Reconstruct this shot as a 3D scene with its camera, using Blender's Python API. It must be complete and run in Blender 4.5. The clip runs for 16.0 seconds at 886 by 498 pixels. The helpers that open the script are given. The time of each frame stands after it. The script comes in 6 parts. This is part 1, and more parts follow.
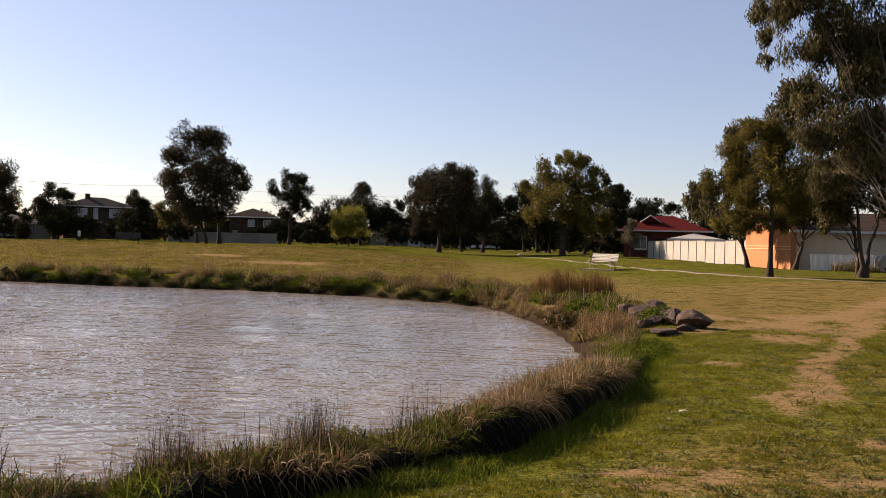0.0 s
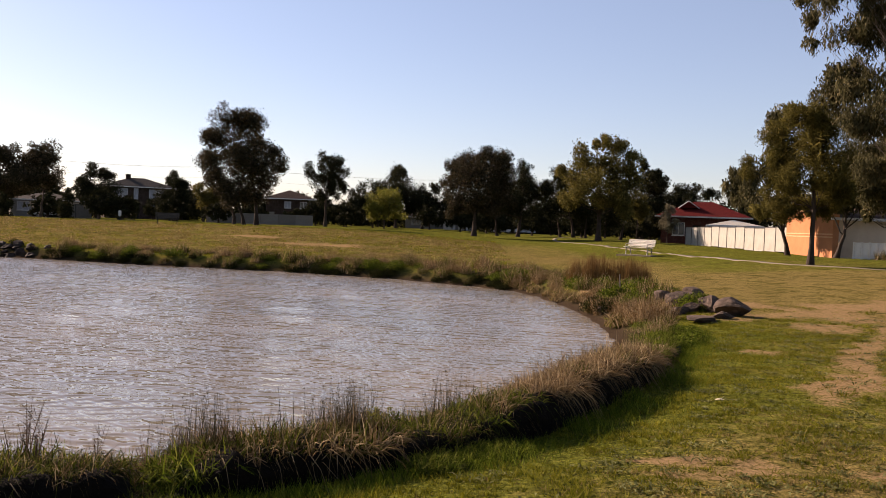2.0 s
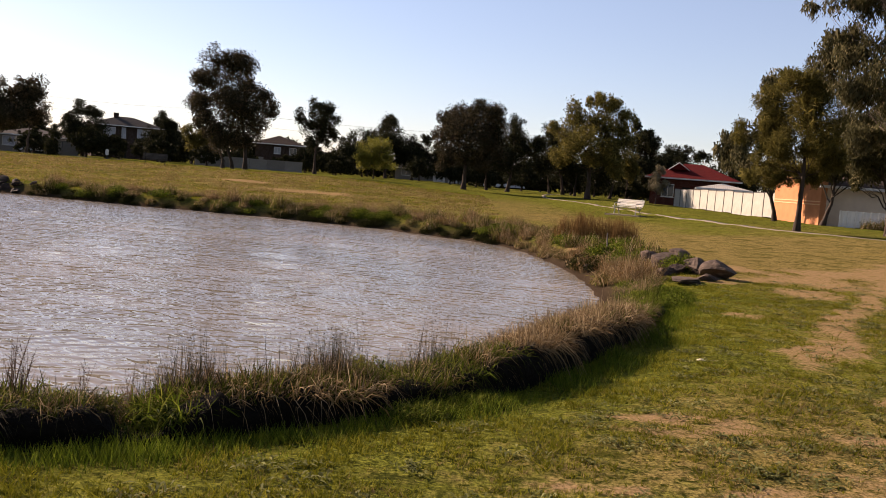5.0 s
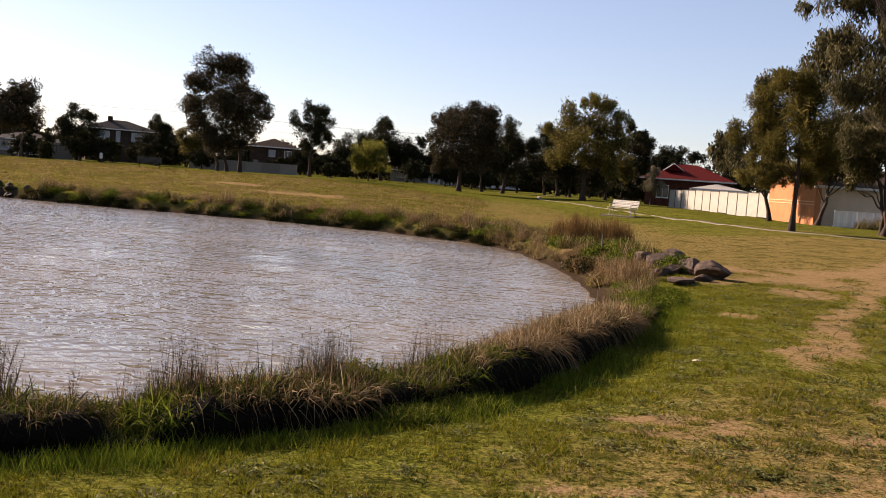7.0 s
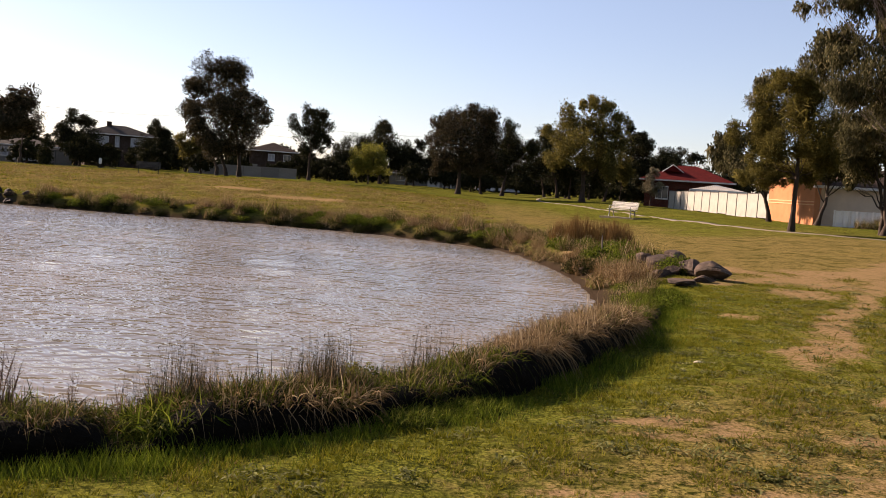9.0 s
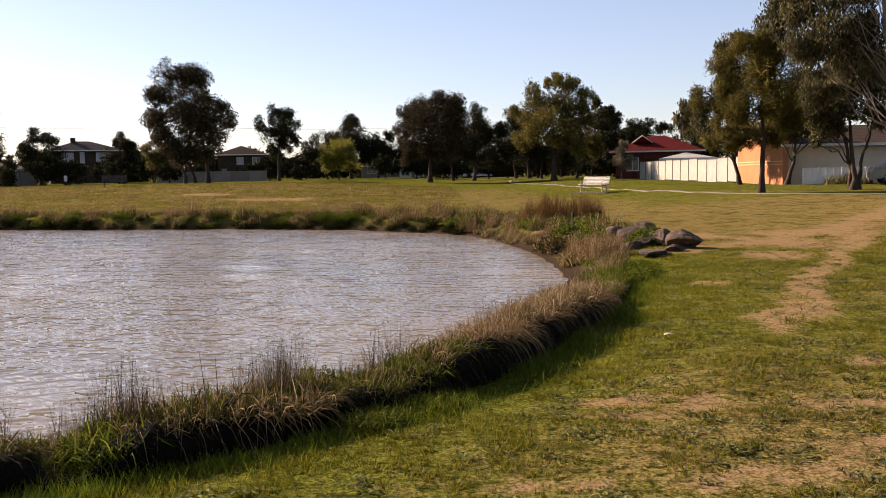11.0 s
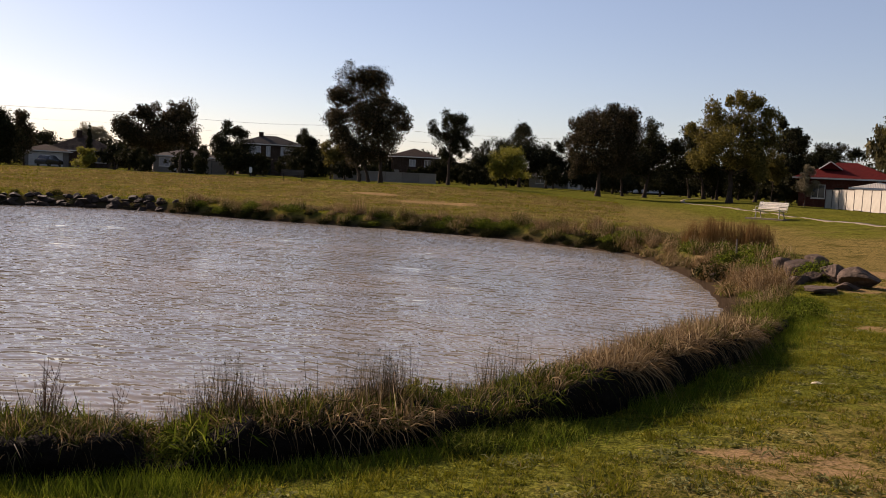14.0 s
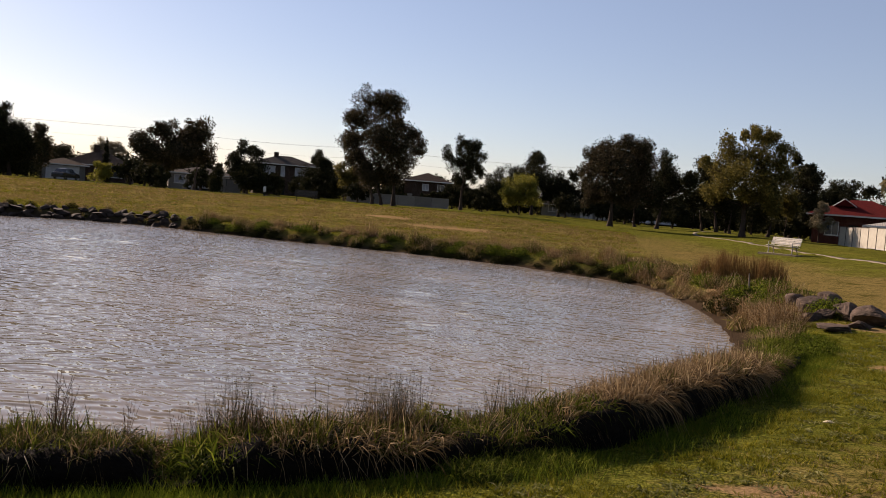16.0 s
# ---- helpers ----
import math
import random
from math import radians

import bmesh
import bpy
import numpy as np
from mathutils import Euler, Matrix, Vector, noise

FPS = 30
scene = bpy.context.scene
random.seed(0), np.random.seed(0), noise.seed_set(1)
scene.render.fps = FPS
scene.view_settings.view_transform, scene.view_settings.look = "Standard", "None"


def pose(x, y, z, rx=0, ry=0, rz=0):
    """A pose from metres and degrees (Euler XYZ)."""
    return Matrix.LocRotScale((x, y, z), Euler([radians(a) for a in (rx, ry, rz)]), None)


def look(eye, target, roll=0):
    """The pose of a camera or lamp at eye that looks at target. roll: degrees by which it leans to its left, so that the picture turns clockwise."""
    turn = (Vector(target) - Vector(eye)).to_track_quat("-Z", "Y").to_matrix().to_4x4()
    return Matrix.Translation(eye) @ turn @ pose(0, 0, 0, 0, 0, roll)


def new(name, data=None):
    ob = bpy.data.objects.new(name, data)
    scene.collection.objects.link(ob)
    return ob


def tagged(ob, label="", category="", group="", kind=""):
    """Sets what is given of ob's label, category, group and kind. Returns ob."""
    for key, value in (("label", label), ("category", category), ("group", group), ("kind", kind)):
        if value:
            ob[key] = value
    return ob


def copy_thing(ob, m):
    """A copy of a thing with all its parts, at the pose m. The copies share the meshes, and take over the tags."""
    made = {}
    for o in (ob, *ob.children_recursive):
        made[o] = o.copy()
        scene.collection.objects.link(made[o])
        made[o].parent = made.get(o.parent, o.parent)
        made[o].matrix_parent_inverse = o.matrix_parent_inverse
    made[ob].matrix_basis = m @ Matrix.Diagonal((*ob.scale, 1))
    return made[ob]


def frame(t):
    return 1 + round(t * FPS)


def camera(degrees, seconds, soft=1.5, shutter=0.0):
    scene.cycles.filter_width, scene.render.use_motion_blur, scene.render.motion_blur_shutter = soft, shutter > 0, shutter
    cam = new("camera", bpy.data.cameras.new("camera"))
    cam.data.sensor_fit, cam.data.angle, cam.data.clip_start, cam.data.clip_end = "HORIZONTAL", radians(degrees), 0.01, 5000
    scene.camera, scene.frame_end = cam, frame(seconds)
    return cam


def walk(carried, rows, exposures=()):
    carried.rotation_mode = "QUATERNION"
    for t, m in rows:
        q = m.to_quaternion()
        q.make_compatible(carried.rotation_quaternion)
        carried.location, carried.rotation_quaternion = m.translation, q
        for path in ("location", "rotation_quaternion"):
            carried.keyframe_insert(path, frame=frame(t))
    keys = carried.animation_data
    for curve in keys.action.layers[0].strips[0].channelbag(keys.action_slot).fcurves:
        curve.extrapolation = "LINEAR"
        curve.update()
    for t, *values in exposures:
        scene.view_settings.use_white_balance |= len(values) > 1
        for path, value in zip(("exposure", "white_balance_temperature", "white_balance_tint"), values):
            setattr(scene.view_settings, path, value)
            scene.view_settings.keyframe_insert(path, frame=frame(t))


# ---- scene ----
cam = camera(55.22, 16.0, 0.9)
PATH = [
    (0.0, look((-0.001, 0.000, 1.601), (-0.001, 10.000, 1.519), 1.45)),
    (0.5, look((0.001, 0.034, 1.599), (-0.139, 10.033, 1.485), 1.60)),
    (1.0, look((-0.007, 0.011, 1.602), (-0.286, 10.007, 1.462), 1.66)),
    (1.5, look((-0.009, 0.027, 1.599), (-0.393, 10.018, 1.406), 1.93)),
    (2.0, look((-0.003, 0.033, 1.599), (-0.409, 10.020, 1.311), 2.10)),
    (2.5, look((-0.011, 0.049, 1.595), (-0.420, 10.033, 1.211), 2.20)),
    (3.0, look((-0.016, 0.074, 1.586), (-0.404, 10.047, 0.964), 3.13)),
    (3.5, look((-0.013, 0.056, 1.587), (-0.349, 10.022, 0.839), 3.61)),
    (4.0, look((-0.020, 0.048, 1.589), (-0.315, 10.009, 0.766), 4.08)),
    (6.5, look((-0.012, 0.026, 1.591), (-0.191, 9.989, 0.749), 4.30)),
    (7.0, look((-0.006, 0.085, 1.583), (-0.185, 10.051, 0.771), 4.11)),
    (7.5, look((-0.013, 0.091, 1.580), (-0.181, 10.057, 0.772), 4.09)),
    (8.0, look((-0.013, 0.092, 1.580), (-0.168, 10.061, 0.803), 4.08)),
    (10.3, look((0.091, 0.234, 1.588), (-0.421, 10.190, 0.799), -0.32)),
    (10.5, look((0.130, 0.281, 1.564), (-0.358, 10.227, 0.655), -1.71)),
    (11.0, look((0.206, 0.353, 1.579), (0.275, 10.311, 0.672), -0.97)),
    (11.5, look((0.252, 0.414, 1.580), (0.310, 10.373, 0.680), -0.29)),
    (12.0, look((0.365, 0.452, 1.591), (0.314, 10.415, 0.736), 0.55)),
    (12.5, look((0.447, 0.525, 1.586), (-0.315, 10.454, 0.671), 1.07)),
    (13.0, look((0.448, 0.596, 1.578), (-0.865, 10.465, 0.647), 2.43)),
    (13.5, look((0.494, 0.606, 1.601), (-1.178, 10.424, 0.710), 2.70)),
    (14.0, look((0.503, 0.583, 1.620), (-1.348, 10.375, 0.788), 2.69)),
    (14.5, look((0.497, 0.627, 1.604), (-1.496, 10.391, 0.774), 2.97)),
    (15.0, look((0.491, 0.595, 1.614), (-1.504, 10.364, 0.858), 3.54)),
    (15.5, look((0.489, 0.580, 1.611), (-1.513, 10.352, 0.908), 4.26)),
    (16.0, look((0.481, 0.564, 1.625), (-1.514, 10.347, 1.077), 4.45)),
]
walk(cam, PATH, [(0.0, 1.47, 7100, 28), (3.0, 1.58, 7050, 29), (7.0, 1.66, 7050, 28), (11.5, 1.72, 7050, 28), (12.5, 1.56, 7050, 28), (13.5, 1.24, 7050, 28), (16.0, 1.20, 7000, 27)])

# ---------------------------------------------------------------- light
SUN_AZ, SUN_EL = -57.0, 27.0   # degrees clockwise from +y, and above the horizon
world = bpy.data.worlds.new("world")
scene.world = world
world.use_nodes = True
wn = world.node_tree.nodes
sky = wn.new("ShaderNodeTexSky")
sky.sky_type, sky.sun_disc = "NISHITA", False
sky.sun_elevation, sky.sun_rotation = radians(SUN_EL), radians(SUN_AZ)
sky.air_density, sky.dust_density, sky.ozone_density = 1.0, 0.35, 2.8
wn["Background"].inputs["Strength"].default_value = 0.049
haze = wn.new("ShaderNodeMix")   # thin even haze over the clear sky
haze.data_type = "RGBA"
haze.inputs["Factor"].default_value = 0.22
haze.inputs[7].default_value = (4.1, 5.35, 6.4, 1.0)
world.node_tree.links.new(sky.outputs["Color"], haze.inputs[6])
world.node_tree.links.new(haze.outputs[2], wn["Background"].inputs["Color"])
sun_dir = Vector((math.sin(radians(SUN_AZ)) * math.cos(radians(SUN_EL)), math.cos(radians(SUN_AZ)) * math.cos(radians(SUN_EL)), math.sin(radians(SUN_EL))))
sun = new("sun", bpy.data.lights.new("sun", "SUN"))
sun.data.energy, sun.data.angle, sun.data.color = 5.0, radians(0.55), (1.0, 0.88, 0.70)
sun.matrix_world = look(sun_dir * 60, (0, 0, 0))

# ---------------------------------------------------------------- materials


def nodes_of(name):
    m = bpy.data.materials.new(name)
    m.use_nodes = True
    t = m.node_tree
    return m, t, t.nodes["Principled BSDF"]


def noise_node(t, vec, scale, detail=5.0, rough=0.6):
    n = t.nodes.new("ShaderNodeTexNoise")
    n.inputs["Scale"].default_value, n.inputs["Detail"].default_value, n.inputs["Roughness"].default_value = scale, detail, rough
    if vec is not None:
        t.links.new(vec, n.inputs["Vector"])
    return n.outputs["Fac"]


def mix_node(t, fac, a, b, kind="MIX"):
    n = t.nodes.new("ShaderNodeMix")
    n.data_type, n.blend_type = "RGBA", kind
    for key, v in (("Factor", fac), ("A", a), ("B", b)):
        sock = [i for i in n.inputs if i.name == key and (i.type == "RGBA" if key != "Factor" else i.type == "VALUE")][0]
        if isinstance(v, (int, float)):
            sock.default_value = v
        elif isinstance(v, tuple):
            sock.default_value = (*v, 1.0)
        else:
            t.links.new(v, sock)
    return [o for o in n.outputs if o.type == "RGBA"][0]


def ramp_node(t, fac, lo, hi):
    n = t.nodes.new("ShaderNodeMapRange")
    n.inputs["From Min"].default_value, n.inputs["From Max"].default_value = lo, hi
    t.links.new(fac, n.inputs["Value"])
    return n.outputs["Result"]


def bump_node(t, p, height, strength, distance):
    b = t.nodes.new("ShaderNodeBump")
    b.inputs["Strength"].default_value, b.inputs["Distance"].default_value = strength, distance
    t.links.new(height, b.inputs["Height"])
    t.links.new(b.outputs["Normal"], p.inputs["Normal"])


def surface(name, a, b, scale=4.0, rough=0.8, bump=0.3, distance=0.02, spots=None, metal=0.0, stretch=(1, 1, 1)):
    """Two tones at two scales with relief; spots: a third tone in patches."""
    m, t, p = nodes_of(name)
    co = t.nodes.new("ShaderNodeTexCoord").outputs["Object"]
    mp = t.nodes.new("ShaderNodeMapping")
    mp.inputs["Scale"].default_value = stretch
    t.links.new(co, mp.inputs["Vector"])
    v = mp.outputs["Vector"]
    fine, broad = noise_node(t, v, scale), noise_node(t, v, scale * 0.17, 3)
    col = mix_node(t, ramp_node(t, fine, 0.3, 0.7), a, b)
    col = mix_node(t, ramp_node(t, broad, 0.35, 0.75), col, tuple(0.72 * x for x in a))
    if spots:
        col = mix_node(t, ramp_node(t, noise_node(t, v, scale * 0.4, 6), 0.55, 0.68), col, spots)
    rnd = t.nodes.new("ShaderNodeObjectInfo").outputs["Random"]
    hsv = t.nodes.new("ShaderNodeHueSaturation")
    t.links.new(ramp_to(t, rnd, 0.85, 1.15), hsv.inputs["Value"])
    t.links.new(col, hsv.inputs["Color"])
    t.links.new(hsv.outputs["Color"], p.inputs["Base Color"])
    p.inputs["Roughness"].default_value, p.inputs["Metallic"].default_value = rough, metal
    p.inputs["Specular IOR Level"].default_value = 0.5 if rough < 0.6 else 0.12
    bump_node(t, p, fine, bump, distance)
    if rough >= 0.75:
        p.inputs["Specular IOR Level"].default_value = 0.06
    return m


def ramp_to(t, fac, lo, hi):
    n = t.nodes.new("ShaderNodeMapRange")
    n.inputs["To Min"].default_value, n.inputs["To Max"].default_value = lo, hi
    t.links.new(fac, n.inputs["Value"])
    return n.outputs["Result"]


def foliage(name, tones, rough=0.55, through_light=0.25, mottle=0.0):
    """Leaves and blades: each its own tone out of three, and some light passes through."""
    m, t, p = nodes_of(name)
    rnd = t.nodes.new("ShaderNodeNewGeometry").outputs["Random Per Island"]
    r = t.nodes.new("ShaderNodeValToRGB")
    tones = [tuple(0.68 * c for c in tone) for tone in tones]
    e = r.color_ramp.elements
    e[0].position, e[0].color = 0.0, (*tones[0], 1)
    e[1].position, e[1].color = 1.0, (*tones[2], 1)
    mid = e.new(0.5)
    mid.color = (*tones[1], 1)
    t.links.new(rnd, r.inputs["Fac"])
    co = t.nodes.new("ShaderNodeTexCoord").outputs["Object"]
    broad = noise_node(t, co, 0.9, 3)
    col = mix_node(t, ramp_node(t, broad, 0.35, 0.7), r.outputs["Color"], tuple(0.6 * x for x in tones[1]))
    if mottle:
        small = ramp_node(t, noise_node(t, co, mottle, 3, 0.7), 0.46, 0.60)
        col = mix_node(t, small, col, tuple(0.22 * x for x in tones[1]))
    t.links.new(col, p.inputs["Base Color"])
    p.inputs["Roughness"].default_value = rough
    p.inputs["Specular IOR Level"].default_value = 0.03
    tr = t.nodes.new("ShaderNodeBsdfTranslucent")
    t.links.new(col, tr.inputs["Color"])
    mx = t.nodes.new("ShaderNodeMixShader")
    mx.inputs["Fac"].default_value = through_light
    t.links.new(p.outputs["BSDF"], mx.inputs[1])
    t.links.new(tr.outputs["BSDF"], mx.inputs[2])
    t.links.new(mx.outputs["Shader"], t.nodes["Material Output"].inputs["Surface"])
    return m


def ground_material():
    m, t, p = nodes_of("lawn_soil")
    co = t.nodes.new("ShaderNodeTexCoord").outputs["Object"]

    def attr(key):
        n = t.nodes.new("ShaderNodeAttribute")
        n.attribute_name = key
        return n.outputs["Fac"]
    fine, mid, broad = noise_node(t, co, 38, 6, 0.7), noise_node(t, co, 5.5, 6, 0.65), noise_node(t, co, 0.6, 4)
    mp = t.nodes.new("ShaderNodeMapping")
    mp.inputs["Scale"].default_value = (0.5, 1.6, 1)
    t.links.new(co, mp.inputs["Vector"])
    streak = noise_node(t, mp.outputs["Vector"], 1.3, 6, 0.7)
    green = mix_node(t, ramp_node(t, fine, 0.40, 0.60), (0.022, 0.028, 0.005), (0.135, 0.135, 0.021))
    green = mix_node(t, ramp_node(t, broad, 0.42, 0.8), green, (0.105, 0.098, 0.018))
    dry = mix_node(t, ramp_node(t, fine, 0.40, 0.60), (0.06, 0.045, 0.014), (0.235, 0.17, 0.062))
    soil = mix_node(t, ramp_node(t, fine, 0.3, 0.75), (0.12, 0.076, 0.038), (0.27, 0.18, 0.092))

    def mask(key, noises, width, gritty=False):
        add = t.nodes.new("ShaderNodeMath")
        add.operation = "ADD"
        t.links.new(attr(key), add.inputs[0])
        t.links.new(noises, add.inputs[1])
        if not gritty:
            return ramp_node(t, add.outputs[0], 1.0 - width, 1.0 + width)
        grit = t.nodes.new("ShaderNodeMath")
        grit.operation = "MULTIPLY_ADD"
        grit.inputs[1].default_value = 0.9
        t.links.new(fine, grit.inputs[0])
        less = t.nodes.new("ShaderNodeMath")
        less.operation = "SUBTRACT"
        less.inputs[1].default_value = 0.45
        t.links.new(add.outputs[0], less.inputs[0])
        t.links.new(less.outputs[0], grit.inputs[2])
        add = grit
        return ramp_node(t, add.outputs[0], 1.0 - width, 1.0 + width)
    col = mix_node(t, mask("dry", mid, 0.22), green, dry)
    col = mix_node(t, ramp_node(t, streak, 0.56, 0.74), col, (0.030, 0.034, 0.008))
    tuft = noise_node(t, mp.outputs["Vector"], 4.5, 5, 0.75)
    col = mix_node(t, ramp_node(t, tuft, 0.52, 0.66), col, (0.024, 0.026, 0.006))
    blotch = noise_node(t, mp.outputs["Vector"], 0.35, 5, 0.7)
    col = mix_node(t, ramp_node(t, blotch, 0.56, 0.8), col, (0.15, 0.108, 0.024))
    hump = noise_node(t, co, 1.1, 5, 0.7)
    col = mix_node(t, ramp_node(t, hump, 0.54, 0.68), col, (0.034, 0.034, 0.006))
    clod = noise_node(t, co, 13, 4, 0.7)
    col = mix_node(t, ramp_node(t, clod, 0.52, 0.62), col, (0.022, 0.025, 0.005))
    soil = mix_node(t, ramp_node(t, clod, 0.50, 0.62), soil, (0.10, 0.072, 0.022))
    col = mix_node(t, mask("soil", mid, 0.14, True), col, soil)
    col = mix_node(t, attr("mud"), col, (0.030, 0.021, 0.014))
    t.links.new(col, p.inputs["Base Color"])
    p.inputs["Roughness"].default_value, p.inputs["Specular IOR Level"].default_value = 1.0, 0.0
    add = t.nodes.new("ShaderNodeMath")
    add.operation = "ADD"
    t.links.new(fine, add.inputs[0])
    t.links.new(clod, add.inputs[1])
    bump_node(t, p, add.outputs[0], 0.6, 0.04)
    return m


def water_material():
    m, t, p = nodes_of("muddy_water")
    co = t.nodes.new("ShaderNodeTexCoord").outputs["Object"]
    hs = None
    for turn, wave in ((7, 0.38), (-15, 0.29), (26, 0.23), (-33, 0.19), (16, 0.33), (-6, 0.15), (35, 0.09)):   # crossing trains of wind ripples
        mp = t.nodes.new("ShaderNodeMapping")
        mp.inputs["Rotation"].default_value = (0, 0, radians(turn))
        mp.inputs["Location"].default_value = (wave * 7, wave * 13, 0)
        t.links.new(co, mp.inputs["Vector"])
        w = t.nodes.new("ShaderNodeTexWave")
        w.wave_type, w.bands_direction, w.wave_profile = "BANDS", "Y", "SIN"
        w.inputs["Scale"].default_value, w.inputs["Distortion"].default_value = 0.314 / wave, 3.6
        w.inputs["Detail"].default_value, w.inputs["Detail Scale"].default_value, w.inputs["Detail Roughness"].default_value = 1.0, 0.7, 0.5
        t.links.new(mp.outputs["Vector"], w.inputs["Vector"])
        n, amp = w.outputs["Fac"], (0.024 if wave > 0.1 else 0.036) * wave
        k = t.nodes.new("ShaderNodeMath")
        k.operation = "MULTIPLY_ADD"
        k.inputs[1].default_value = amp
        k.inputs[2].default_value = 0.0
        t.links.new(n, k.inputs[0])
        if hs is not None:
            t.links.new(hs, k.inputs[2])
        hs = k.outputs[0]
    broad = noise_node(t, co, 0.16, 3)
    gust = t.nodes.new("ShaderNodeMath")
    gust.operation = "MULTIPLY"
    t.links.new(hs, gust.inputs[0])
    xyz = t.nodes.new("ShaderNodeSeparateXYZ")
    t.links.new(co, xyz.inputs[0])
    lee = t.nodes.new("ShaderNodeMapRange")   # calmer water under the lee of the near bank
    for key, value in (("From Min", -5.0), ("From Max", 2.5), ("To Min", 1.1), ("To Max", 0.45)):
        lee.inputs[key].default_value = value
    t.links.new(xyz.outputs["X"], lee.inputs["Value"])
    calm = t.nodes.new("ShaderNodeMath")
    calm.operation = "MULTIPLY"
    t.links.new(ramp_to(t, broad, 0.6, 1.4), calm.inputs[0])
    t.links.new(lee.outputs["Result"], calm.inputs[1])
    t.links.new(calm.outputs[0], gust.inputs[1])
    col = mix_node(t, ramp_node(t, broad, 0.4, 0.65), (0.130, 0.119, 0.103), (0.165, 0.139, 0.110))
    t.links.new(col, p.inputs["Base Color"])
    p.inputs["Roughness"].default_value, p.inputs["IOR"].default_value = 0.035, 1.34
    bump_node(t, p, gust.outputs[0], 1.0, 1.0)
    return m


def tiled(name, a, b, across=0.3, up=0.32):
    """Roof tiles: courses along x and rows up the slope."""
    m, t, p = nodes_of(name)
    co = t.nodes.new("ShaderNodeTexCoord").outputs["Object"]
    mp = t.nodes.new("ShaderNodeMapping")
    mp.inputs["Scale"].default_value = (1, 1, 1.9)
    t.links.new(co, mp.inputs["Vector"])
    w = t.nodes.new("ShaderNodeTexWave")
    w.wave_type, w.bands_direction, w.wave_profile = "BANDS", "Z", "SAW"
    w.inputs["Scale"].default_value, w.inputs["Distortion"].default_value = 0.5 / up, 0.4
    t.links.new(mp.outputs["Vector"], w.inputs["Vector"])
    fine = noise_node(t, co, 3.0)
    col = mix_node(t, ramp_node(t, fine, 0.3, 0.7), a, b)
    col = mix_node(t, ramp_node(t, w.outputs["Fac"], 0.75, 1.0), col, tuple(0.4 * x for x in a))
    t.links.new(col, p.inputs["Base Color"])
    p.inputs["Roughness"].default_value, p.inputs["Specular IOR Level"].default_value = 0.95, 0.05
    bump_node(t, p, w.outputs["Fac"], 0.8, 0.06)
    return m


def ribbed(name, a, b):
    """Corrugated sheet."""
    m, t, p = nodes_of(name)
    co = t.nodes.new("ShaderNodeTexCoord").outputs["Object"]
    w = t.nodes.new("ShaderNodeTexWave")
    w.bands_direction = "X"
    w.inputs["Scale"].default_value, w.inputs["Distortion"].default_value = 1.6, 0.1
    t.links.new(co, w.inputs["Vector"])
    fine = noise_node(t, co, 1.5)
    col = mix_node(t, ramp_node(t, fine, 0.35, 0.75), a, b)
    t.links.new(col, p.inputs["Base Color"])
    p.inputs["Roughness"].default_value, p.inputs["Specular IOR Level"].default_value = 0.8, 0.1
    bump_node(t, p, w.outputs["Fac"], 0.6, 0.03)
    return m


def bricked(name, a, b):
    m, t, p = nodes_of(name)
    co = t.nodes.new("ShaderNodeTexCoord").outputs["Object"]
    mp = t.nodes.new("ShaderNodeMapping")
    mp.inputs["Rotation"].default_value = (radians(90), 0, 0)
    t.links.new(co, mp.inputs["Vector"])
    br = t.nodes.new("ShaderNodeTexBrick")
    br.inputs["Color1"].default_value, br.inputs["Color2"].default_value = (*a, 1), (*b, 1)
    br.inputs["Mortar"].default_value = (0.12, 0.10, 0.085, 1)
    br.inputs["Scale"].default_value, br.inputs["Mortar Size"].default_value = 4.3, 0.012
    t.links.new(mp.outputs["Vector"], br.inputs["Vector"])
    col = mix_node(t, ramp_node(t, noise_node(t, co, 1.1), 0.35, 0.8), br.outputs["Color"], tuple(0.6 * x for x in a))
    t.links.new(col, p.inputs["Base Color"])
    p.inputs["Roughness"].default_value, p.inputs["Specular IOR Level"].default_value = 0.95, 0.05
    return m


def glassy(name, tint=(0.03, 0.035, 0.04)):
    m, t, p = nodes_of(name)
    p.inputs["Base Color"].default_value = (*tint, 1)
    p.inputs["Roughness"].default_value = 0.06
    return m


M_GROUND, M_WATER = ground_material(), water_material()
M_CONCRETE = surface("pale_concrete", (0.12, 0.10, 0.066), (0.16, 0.134, 0.094), 9, 0.85, 0.2, 0.01)
M_ROCK = surface("brown_basalt", (0.045, 0.032, 0.025), (0.12, 0.086, 0.066), 6, 0.85, 1.0, 0.06, (0.035, 0.027, 0.021))
M_DARKROCK = surface("dark_basalt", (0.017, 0.012, 0.010), (0.055, 0.041, 0.033), 5, 0.85, 0.8, 0.05)
M_BARK = surface("grey_brown_bark", (0.03, 0.022, 0.017), (0.075, 0.055, 0.042), 7, 0.9, 0.9, 0.04, stretch=(1, 1, 0.25))
M_PALEBARK = surface("smooth_pale_bark", (0.20, 0.155, 0.125), (0.12, 0.09, 0.072), 2.5, 0.7, 0.3, 0.02, (0.06, 0.046, 0.038), stretch=(1, 1, 0.3))
M_STEM = surface("red_brown_stem", (0.10, 0.055, 0.035), (0.16, 0.09, 0.05), 20, 0.8, 0.2, 0.01)
